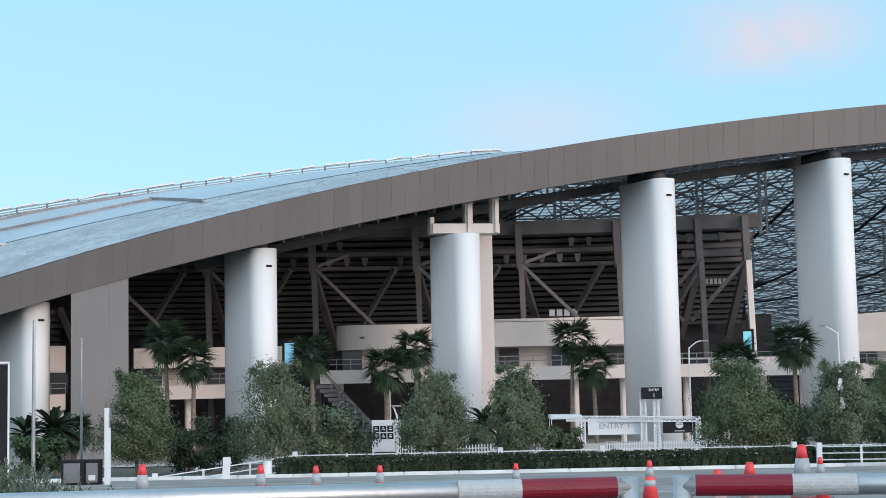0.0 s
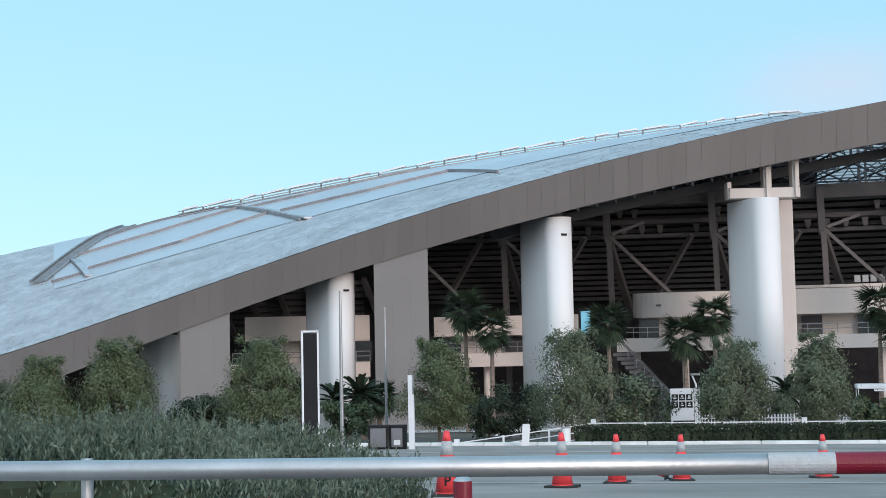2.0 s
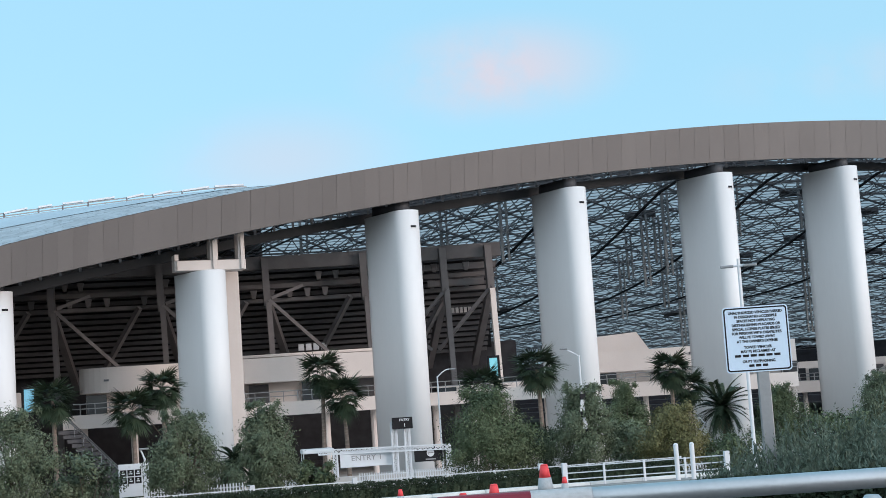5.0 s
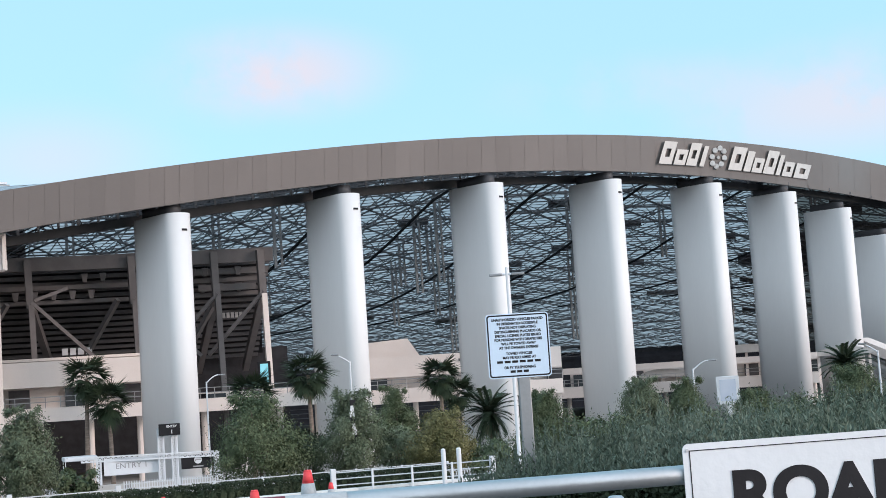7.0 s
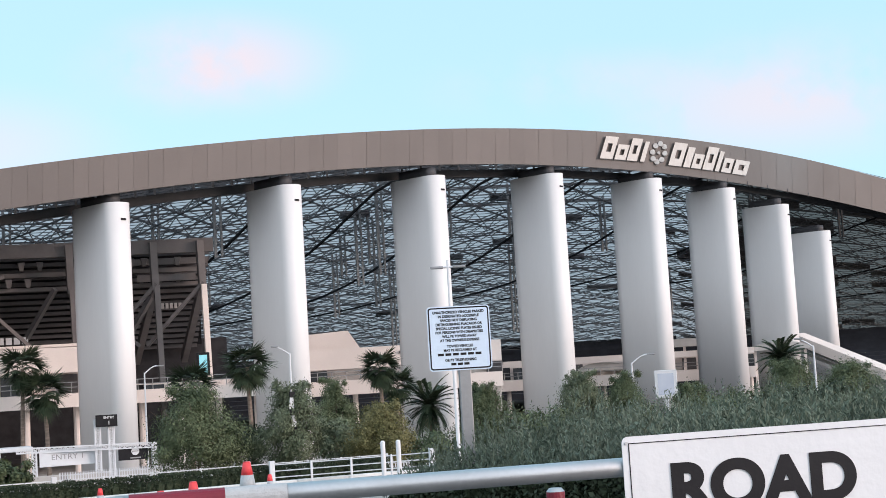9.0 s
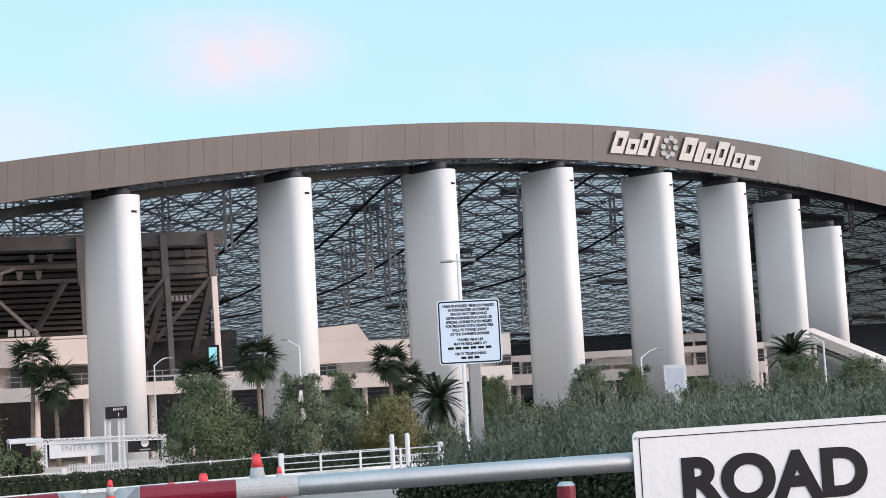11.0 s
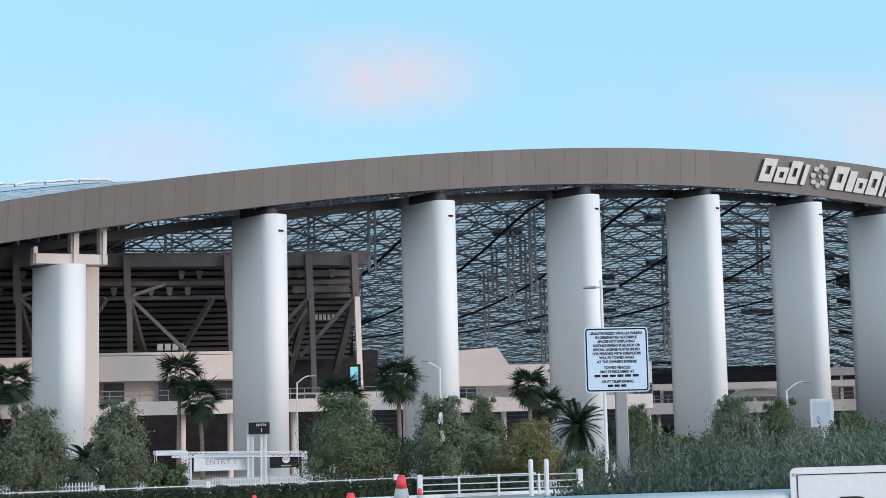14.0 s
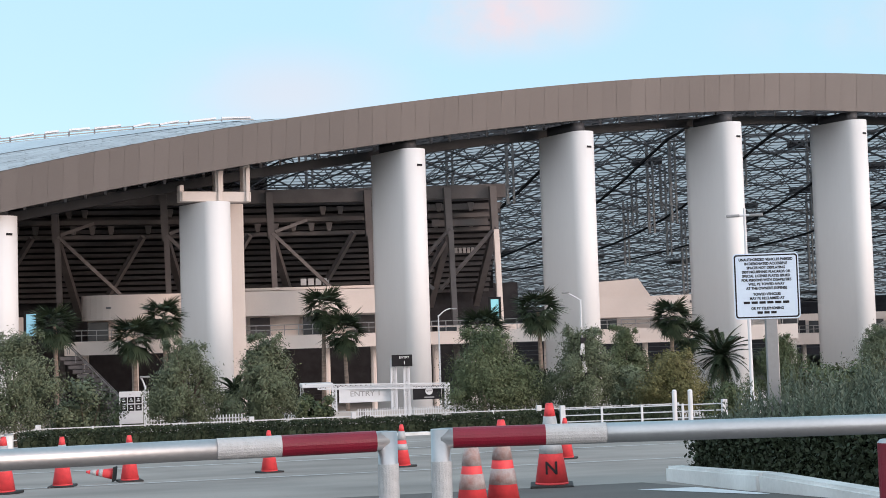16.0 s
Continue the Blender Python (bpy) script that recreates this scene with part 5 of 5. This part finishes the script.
for k, line in enumerate(lines):
    if line:
        ob = lettering("lettering", line, 0.036, M["black"], t, Matrix.Translation((0, -0.0048, z)) @ UP, 0.0014, 0.001, sx=0.9)
    elif line is None:
        bm = bmesh.new()
        w = 0.46 if k == 11 else 0.2
        n = 6 if k == 11 else 3
        for j in range(n):
            x0 = -w / 2 + w * j / n
            box(bm, x0, x0 + w / n * 0.78, -0.0055, -0.003, z - 0.012, z + 0.012)
        part("text_bar", bm, M["black"], t)
    z -= 0.0405 if line != "" else 0.018
bm = bmesh.new()
gz = ground_z(p.y)
box(bm, -0.022, 0.096, 0.008, 0.09, gz, zb + 0.5, 0.008)
part("post", bm, M["grey"], t, "square grey post")
for dz in (0.1, H - 0.1):
    bm = bmesh.new()
    rod(bm, (0.037, -0.012, zb + dz), (0.037, 0.01, zb + dz), 0.008, 0.008, 8)
    part("bolt", bm, M["galv"], t)


# ---- traffic cones ----
def cone(place, h, label, turn, fallen=False, worn=False, mark=True):
    m = pose(place[0], place[1], place[2], 0, 0, turn) if not fallen else pose(place[0], place[1], place[2] + 0.14, 0, 84, turn)
    t = thing("traffic_cone", m, label, "traffic cone", "traffic cones on the road")
    s = h / 0.71
    bm = bmesh.new()
    w = 0.18 * s
    box(bm, -w, w, -w, w, 0.0, 0.035 * s, 0.012)
    part("base", bm, M["rubber"], t, "black rubber base")
    bm = bmesh.new()
    prof = [(0.142, 0.035), (0.138, 0.05), (0.05, 0.60), (0.032, 0.70), (0.026, 0.71)]
    for (r0, z0), (r1, z1) in zip(prof, prof[1:]):
        rod(bm, (0, 0, z0 * s), (0, 0, z1 * s), r0 * s, r1 * s, 20)
    ob = part("body", bm, M["orange"], t)
    for q in ob.data.polygons:
        q.use_smooth = len(q.vertices) == 4
    for z0, z1 in ((0.18, 0.31), (0.38, 0.55)) if worn else ((0.29, 0.39), (0.45, 0.60)):
        bm = bmesh.new()
        rr = lambda z: (0.138 - (z - 0.05) * 0.16) * s + 0.003
        rod(bm, (0, 0, z0 * s), (0, 0, z1 * s), rr(z0), rr(z1), 20)
        ob = part("collar", bm, M["worn_tape" if worn else "tape"], t, "scuffed grey-white collar" if worn else "dirty white reflective collar")
        for q in ob.data.polygons:
            q.use_smooth = len(q.vertices) == 4
    if mark:
        lettering("mark", mark, 0.15 * s, M["black"], t, pose(0, -0.122 * s, 0.17 * s, 81, 0, 0), 0.002, 0.006)
    return t


CONES = [  # bearing, distance, height, mark
    (13.88, 13.9, 0.82, "N"), (11.85, 10.9, 0.65, 0), (10.6, 10.5, 0.60, 0), (-12.12, 17.6, 0.80, "P"), (-7.5, 20.9, 0.80, 0), (-5.31, 23.2, 0.79, 0), (-2.75, 24.8, 0.79, 0),
    (2.71, 26.8, 0.79, 0), (8.02, 26.5, 0.79, 0), (14.6, 27.4, 0.79, 0), (-3.3, 25.0, 0.5, 0),
]
for k, (az, r, h, mk) in enumerate(CONES):
    p = bearing(az, r)
    fallen = k == 10
    cone((p.x, p.y, ground_z(p.y) + 0.022), h, "toppled orange traffic cone lying on the asphalt" if fallen else ("faded orange traffic cone with scuffed reflective collars" if h < 0.7 else "orange traffic cone with white collars and black base"),
         -az if mk else 17 * k, fallen, h in (0.65, 0.6), mk)


# ---- street furniture ----
def rail_fence(label, pts, h, rails, step, post_every_big=4, sink=0.0):
    t = thing("rail_fence", pose(0, 0, 0), label, "fence", "street fences")
    for (a0, r0), (a1, r1) in zip(pts, pts[1:]):
        p, q = bearing(a0, r0), bearing(a1, r1)
        n = max(1, round((q - p).length / step))
        at = [p.lerp(q, k / n) for k in range(n + 1)]
        low = sink if a0 == pts[0][0] else 0.0
        drop = [low * (1 - k / n) for k in range(n + 1)]
        for k, w in enumerate(at):
            big = k % post_every_big == 0
            s = 0.11 if big else 0.045
            bm = bmesh.new()
            g = ground_z(w.y) - drop[k]
            box(bm, w.x - s, w.x + s, w.y - s, w.y + s, g - 0.05, g + h + (0.16 if big else 0.03), 0.01)
            part("post", bm, M["white"], t)
        for lift in rails:
            bm = bmesh.new()
            polyline(bm, [Vector((w.x, w.y, ground_z(w.y) + lift - d)) for w, d in zip(at, drop)], 0.04, 0.045)
            part("rail", bm, M["white"], t)
    return t


rail_fence("white three-rail fence behind the street hedge", [(-11.6, 63), (-6.1, 65.5), (6.2, 66), (19.2, 66.5)], 0.95, (0.93, 0.62, 0.3), 2.2, 4, 0.8)
rail_fence("white rail fence along the drive", [(14.6, 64), (21.0, 62.5)], 0.9, (0.88, 0.6, 0.32), 1.9)
fence = thing("picket_fence", pose(0, 0, 0), "white metal picket fence in front of the forecourt", "fence", "street fences")
pk = bmesh.new()
box(pk, -0.035, 0.035, -0.02, 0.02, 0, 1.25)
picket = bpy.data.meshes.new("picket")
pk.to_mesh(picket)
pk.free()
picket.materials.append(M["white"])
for a0, a1, r in ((-1.8, 4.2, 80), (6.4, 11.0, 100), (17.4, 22.5, 88)):
    n = int((a1 - a0) * radians(1) * r / 0.17)
    for k in range(n):
        p = bearing(a0 + (a1 - a0) * k / n, r)
        o = new("picket", picket)
        o.parent = fence
        o.location = (p.x, p.y, ground_z(p.y))
    bm = bmesh.new()
    for lift in (0.25, 1.05):
        polyline(bm, [Vector((*bearing(a, r).xy, ground_z(bearing(a, r).y) + lift)) for a in span(a0, a1, 10)], 0.05, 0.06)
    part("rail", bm, M["white"], fence)


def street_lamp(label, az, r, e_top, arm, az_arm, double=False):
    p = bearing(az, r)
    g = ground_z(p.y)
    h = el(r, e_top) - g
    t = thing("street_lamp", pose(p.x, p.y, g, 0, 0, -az), label, "street lamp", "street lamps")
    bm = bmesh.new()
    rod(bm, (0, 0, -0.1), (0, 0, 0.5), 0.13, 0.12, 12)
    rod(bm, (0, 0, 0.5), (0, 0, h - (0.5 if arm and not double else -0.3 if double else 0)), 0.085, 0.055, 12)
    part("pole", bm, M["white"] if arm else M["grey"], t)
    if arm:
        sides = (1, -1) if double else (1,)
        for s in sides:
            bm = bmesh.new()
            last = Vector((0, 0, h if double else h - 0.6))
            for k in range(1, 7):
                u = k / 6
                nxt = Vector((s * arm * u, 0, h if double else h - 0.6 + 0.6 * math.sin(u * math.pi / 2)))
                rod(bm, last, nxt, 0.05, 0.045, 8)
                last = nxt
            part("arm", bm, M["white"], t)
            bm = bmesh.new()
            x = s * arm
            box(bm, min(x, x + s * 0.55), max(x, x + s * 0.55), -0.12, 0.12, h - 0.06, h + 0.05, 0.03)
            part("lamp_head", bm, M["grey"], t)
    return t


street_lamp("tall plain grey pole by the kerb", -16.2, 60, 2.3, 0, 0)
street_lamp("slim grey pole behind the trees", -14.4, 76, 1.6, 0, 0)
street_lamp("white lamp post with a curved arm", 9.75, 118, 1.0, 1.0, 0)
street_lamp("white lamp post with a curved arm", 15.5, 100, 1.5, -1.3, 0)
street_lamp("white lamp post with a curved arm", 29.2, 100, 0.3, 1.1, 0)
street_lamp("white lamp post with a curved arm", 36.3, 96, 0.55, -1.2, 0)
street_lamp("white lamp post with a curved arm", 20.3, 96, -1.5, -0.7, 0)
street_lamp("white lamp post with a curved arm", -2.0, 82, -1.35, -0.3, 0)
street_lamp("tall white pole with a pair of level arms and a camera", 22.1, 60, 4.3, 0.2, 0, True)

# entrance arch with truss, banners and tower
ent = thing("entry_gantry", pose(0, 0, 0), "white truss gantry with entry banners in front of the column", "gantry")
R = 112.0


def at(az, e, r=R):
    return bearing(az, r, el(r, e))


def truss(name, a, b, d, n, w=0.09):
    """A flat box truss of thin bars from a to b, d deep."""
    bm = bmesh.new()
    axis = (b - a).normalized()
    s = Vector((0, 0, 1)) if abs(axis.z) < 0.5 else Vector((1, 0, 0))
    back = Vector((0, 1, 0))
    for off in (s * 0, s * -d):
        for bk in (back * 0, back * d):
            beam(bm, a + off + bk, b + off + bk, w, w)
    for k in range(n):
        p, q = a.lerp(b, k / n), a.lerp(b, (k + 1) / n)
        beam(bm, p, q - s * d, w * 0.6, w * 0.6)
        beam(bm, p - s * d, q, w * 0.6, w * 0.6)
        beam(bm, p, p - s * d, w * 0.6, w * 0.6)
    return part(name, bm, M["white"], ent)


truss("top_truss", at(4.81, -1.9), at(10.1, -2.0), 0.35, 26)
truss("tower_truss", at(7.98, -0.95), at(7.98, -3.35), 0.4, 14)
truss("tower_truss", at(8.5, -0.95), at(8.5, -3.35), 0.4, 14)
truss("side_truss", at(5.55, -2.0), at(5.55, -3.3), 0.3, 8)
truss("side_truss", at(10.1, -2.0), at(10.1, -3.3), 0.3, 8)
bm = bmesh.new()
p, q = at(5.65, -2.0), at(7.8, -2.66)
box(bm, p.x, q.x, p.y - 0.12, p.y - 0.06, q.z, p.z, 0.01)
banner = part("banner", bm, M["white"], ent, "white banner")
lettering("lettering", "ENTRY 1", 0.58, M["grey"], banner, Matrix.Translation(((p.x + q.x) / 2, p.y - 0.125, (p.z + q.z) / 2 + 0.02)) @ UP, 0.002, 0.004, sx=1.1)
bm = bmesh.new()
p, q = at(8.62, -2.08), at(9.8, -2.62)
box(bm, p.x, q.x, p.y - 0.12, p.y - 0.06, q.z, p.z, 0.01)
dark = part("dark_banner", bm, M["black"], ent, "black banner")
bm = bmesh.new()
c = (p + q) / 2
rod(bm, (c.x + 0.15, p.y - 0.13, c.z + 0.12), (c.x + 0.15, p.y - 0.1, c.z + 0.12), 0.3, 0.3, 20)
part("emblem", bm, M["white"], dark, "plain white disc")
bm = bmesh.new()
box(bm, c.x - 0.25, c.x + 0.55, p.y - 0.132, p.y - 0.1, c.z - 0.42, c.z - 0.32)
part("text_bar", bm, M["grey"], dark)
bm = bmesh.new()
box(bm, c.x - 0.1, c.x + 0.4, p.y - 0.136, p.y - 0.131, c.z + 0.09, c.z + 0.16)
part("text_bar", bm, M["grey"], dark)
bm = bmesh.new()
p, q = at(7.8, -0.8), at(8.62, -1.26)
box(bm, p.x, q.x, p.y - 0.5, p.y - 0.1, q.z, p.z, 0.02)
head = part("tower_sign", bm, M["black"], ent, "black sign box")
c = (p + q) / 2
lettering("lettering", "ENTRY", 0.26, M["white"], head, Matrix.Translation((c.x + 0.15, p.y - 0.505, c.z + 0.24)) @ UP, 0.004, 0.004)
lettering("lettering", "1", 0.4, M["white"], head, Matrix.Translation((c.x + 0.15, p.y - 0.505, c.z - 0.18)) @ UP, 0.006, 0.004)
tent = thing("white_tent", pose(*at(4.75, -1.75, 118).xy, ground_z(118)), "small white canopy tent by the gantry", "tent")
bm = bmesh.new()
hh = el(118, -1.75) - ground_z(118)
box(bm, -1.3, 1.3, -1.3, 1.3, hh - 0.5, hh - 0.15, 0.08)
part("canopy", bm, M["white"], tent)
for sx_ in (-1.2, 1.2):
    for sy_ in (-1.2, 1.2):
        bm = bmesh.new()
        rod(bm, (sx_, sy_, 0), (sx_, sy_, hh - 0.45), 0.03, 0.03, 8)
        part("pole", bm, M["white"], tent)
for k in range(3):
    bm = bmesh.new()
    p = bearing(5.6 + 1.9 * k, 108)
    b = thing("ticket_barrier", pose(p.x, p.y, ground_z(p.y)), "low pale turnstile barrier under the gantry", "barrier", "turnstile barriers")
    box(bm, -1.5, 1.5, -0.15, 0.15, 0.1, 1.1, 0.03)
    part("panel", bm, M["concrete"], b)
    bm = bmesh.new()
    box(bm, -1.4, -1.2, -0.2, 0.2, 0, 0.12)
    box(bm, 1.2, 1.4, -0.2, 0.2, 0, 0.12)
    part("foot", bm, M["grey"], b)

# wayfinding board
p = bearing(-2.5, 79)
g = ground_z(p.y)
t = thing("wayfinding_board", pose(p.x, p.y, g, 0, 0, 2), "white wayfinding board with dark panels and truss leg", "sign")
top = el(79, -1.9) - g
bm = bmesh.new()
box(bm, -0.72, 0.55, -0.05, 0.05, top - 1.75, top, 0.015)
part("board", bm, M["white"], t)
for k in range(3):
    for j in range(2):
        bm = bmesh.new()
        x0, z0 = -0.64 + 0.39 * k, top - 1.0 + 0.4 * j - 0.05
        box(bm, x0, x0 + 0.34, -0.062, -0.045, z0, z0 + 0.34)
        q = part("panel", bm, M["black"], t, "dark blue-grey panel")
        bm = bmesh.new()
        box(bm, x0 + 0.08, x0 + 0.26, -0.068, -0.06, z0 + 0.1, z0 + 0.16)
        box(bm, x0 + 0.12, x0 + 0.22, -0.068, -0.06, z0 + 0.2, z0 + 0.27)
        part("text_bar", bm, M["white"], q)
bm = bmesh.new()
for x in (0.6, 0.85):
    beam(bm, (x, 0, 0), (x, 0, top + 0.05), 0.05, 0.05)
for k in range(9):
    z0 = top * k / 9
    beam(bm, (0.6, 0, z0), (0.85, 0, z0 + top / 9), 0.035, 0.035)
    beam(bm, (0.6, 0, z0), (0.85, 0, z0), 0.035, 0.035)
part("truss_leg", bm, M["white"], t)
bm = bmesh.new()
box(bm, -0.7, -0.6, -0.04, 0.04, 0, top - 1.7)
part("leg", bm, M["white"], t)

# black totem with a white outline
p = bearing(-17.45, 53)
g = ground_z(p.y)
top = el(53, 0.7) - g
t = thing("totem_sign", pose(p.x, p.y, g, 0, 0, 20), "tall black totem with a thin white outline", "sign")
bm = bmesh.new()
box(bm, -0.26, 0.26, -0.14, 0.14, 0, top - 0.08, 0.01)
part("body", bm, M["black"], t)
for x, z0, z1 in ((-0.29, 0, top), (0.29, 0, top)):
    bm = bmesh.new()
    box(bm, x - 0.035, x + 0.035, -0.17, 0.17, z0, z1, 0.01)
    part("edge_strip", bm, M["white"], t)
bm = bmesh.new()
box(bm, -0.32, 0.32, -0.17, 0.17, top - 0.05, top + 0.02, 0.01)
part("edge_strip", bm, M["white"], t)
# white post and dark cabinets at the kerb
p = bearing(-13.42, 56)
g = ground_z(p.y)
top = el(56, -1.15) - g
t = thing("marker_post", pose(p.x, p.y, g), "slim white marker post at the kerb", "post")
bm = bmesh.new()
box(bm, -0.1, 0.12, -0.08, 0.08, 0, top * 0.74, 0.01)
box(bm, -0.1, 0.06, -0.08, 0.08, top * 0.74, top, 0.01)
part("post", bm, M["white"], t)
bm = bmesh.new()
box(bm, 0.06, 0.1, -0.06, 0.06, top * 0.62, top * 0.93, 0.005)
part("reader", bm, M["grey"], t)
for az, w in ((-14.7, 0.42), (-13.95, 0.3)):
    p = bearing(az, 56.5)
    g = ground_z(p.y)
    t = thing("cabinet", pose(p.x, p.y, g), "dark metal service cabinet at the kerb", "cabinet", "kerbside cabinets")
    bm = bmesh.new()
    box(bm, -w, w, -0.25, 0.25, 0, 0.98, 0.02)
    part("body", bm, M["black"], t)
    bm = bmesh.new()
    box(bm, -w * 0.75, w * 0.75, -0.27, -0.245, 0.12, 0.86, 0.008)
    d = part("door", bm, M["steel"], t)
    if w < 0.4:
        bm = bmesh.new()
        box(bm, -0.12, 0.14, -0.285, -0.265, 0.2, 0.4)
        part("notice", bm, M["white"], d, "small white notice")
# litter bins and boards by the fence
for az, r, w, h, lab, nm in ((-7.2, 62.5, 0.19, 0.75, "round pale litter bin by the fence", "litter_bin"),):
    p = bearing(az, r)
    t = thing(nm, pose(p.x, p.y, ground_z(p.y)), lab, "bin")
    bm = bmesh.new()
    rod(bm, (0, 0, 0), (0, 0, h), w, w, 18)
    part("drum", bm, M["kerb"], t)
    bm = bmesh.new()
    rod(bm, (0, 0, h), (0, 0, h + 0.06), w * 1.06, w * 0.9, 18)
    part("lid", bm, M["grey"], t)
for az, r, w, h in ((-8.85, 61.5, 0.16, 0.95), (-9.9, 92, 0.25, 1.0)):
    p = bearing(az, r)
    t = thing("notice_board", pose(p.x, p.y, ground_z(p.y), 0, 4, 8), "narrow white notice board leaning by the path", "sign")
    bm = bmesh.new()
    panel(bm, w * 2, h, 0.03, 0.04)
    bmesh.ops.translate(bm, vec=(0, 0, h / 2), verts=bm.verts)
    part("board", bm, M["white"], t)
    bm = bmesh.new()
    beam(bm, (0, 0.03, 0), (0, 0.03, h * 0.9), 0.05, 0.04)
    part("stake", bm, M["grey"], t)
for az in (19.06, 19.68):
    p = bearing(az, 60)
    g = ground_z(p.y)
    t = thing("gate_post", pose(p.x, p.y, g), "plain white round post beside the drive", "post", "drive posts")
    bm = bmesh.new()
    h = el(60, -2.57) - g
    rod(bm, (0, 0, -0.05), (0, 0, h), 0.1, 0.1, 14)
    part("post", bm, M["white"], t)
    bm = bmesh.new()
    rod(bm, (0, 0, h), (0, 0, h + 0.05), 0.1, 0.05, 14)
    part("cap", bm, M["white"], t)
# patterned banner pylon among the trees
p = bearing(15.5, 71.2)
g = ground_z(p.y)
h = el(71.2, -0.25) - g
t = thing("banner_pylon", pose(p.x, p.y, g, 0, 0, 15), "slender pylon with black and white patterned banner", "banner")
bm = bmesh.new()
rod(bm, (0, 0, 0), (0, 0, h), 0.05, 0.05, 10)
part("pole", bm, M["grey"], t)
rng = np.random.default_rng(77)
for k in range(14):
    bm = bmesh.new()
    z0 = 0.3 + (h - 0.4) * k / 14
    panel(bm, 0.26 + 0.06 * math.sin(k * 2.0), (h - 0.4) / 14 * 0.96, 0.04, 0.05)
    bmesh.ops.rotate(bm, verts=bm.verts, cent=(0, 0, 0), matrix=Matrix.Rotation(radians(12 * math.sin(k * 1.7)), 3, "Y"))
    bmesh.ops.translate(bm, vec=(0.05 * math.sin(k), -0.08, z0 + 0.14), verts=bm.verts)
    part("panel", bm, M["black"] if k % 3 == 1 or k == 6 else M["white"], t)


def screen(label, az, r, e0, e1, w, colour, strength, shell_mat="black"):
    p = bearing(az, r)
    t = thing("led_screen", pose(p.x, p.y, el(r, e0), 0, 0, -az), label, "screen", "led screens")
    h = el(r, e1) - el(r, e0)
    bm = bmesh.new()
    box(bm, -w / 2 - 0.25, w / 2 + 0.25, 0.02, 0.4, -0.25, h + 0.25, 0.03)
    box(bm, -0.15, 0.15, 0.1, 0.3, ground_z(p.y) - el(r, e0), -0.25)
    part("housing", bm, M[shell_mat], t)
    m = bpy.data.materials.new("lit_screen")
    m.use_nodes = True
    b = m.node_tree.nodes["Principled BSDF"]
    b.inputs["Base Color"].default_value = (0.02, 0.02, 0.02, 1)
    tex = m.node_tree.nodes.new("ShaderNodeTexNoise")
    tex.inputs["Scale"].default_value = 1.3
    mixc = m.node_tree.nodes.new("ShaderNodeMix")
    mixc.data_type = "RGBA"
    mixc.inputs["A"].default_value = (*colour, 1)
    mixc.inputs["B"].default_value = (*(min(1, c + 0.35) for c in colour), 1)
    m.node_tree.links.new(tex.outputs["Fac"], mixc.inputs["Factor"])
    m.node_tree.links.new(mixc.outputs["Result"], b.inputs["Emission Color"])
    b.inputs["Emission Strength"].default_value = strength
    bm = bmesh.new()
    box(bm, -w / 2, w / 2, 0.0, 0.03, 0, h)
    part("display", bm, m, t, "glowing display")


screen("narrow lit blue screen on a dark mast", 12.05, 145, 0.6, 1.33, 0.8, (0.05, 0.55, 0.75), 0.9)
screen("narrow lit blue screen beside the column", -6.28, 139, 0.4, 1.25, 0.9, (0.04, 0.45, 0.75), 0.8)
screen("white lit display kiosk beyond the hedge", 30.5, 110, -1.35, -0.5, 1.2, (0.35, 0.5, 0.75), 0.6, "white")
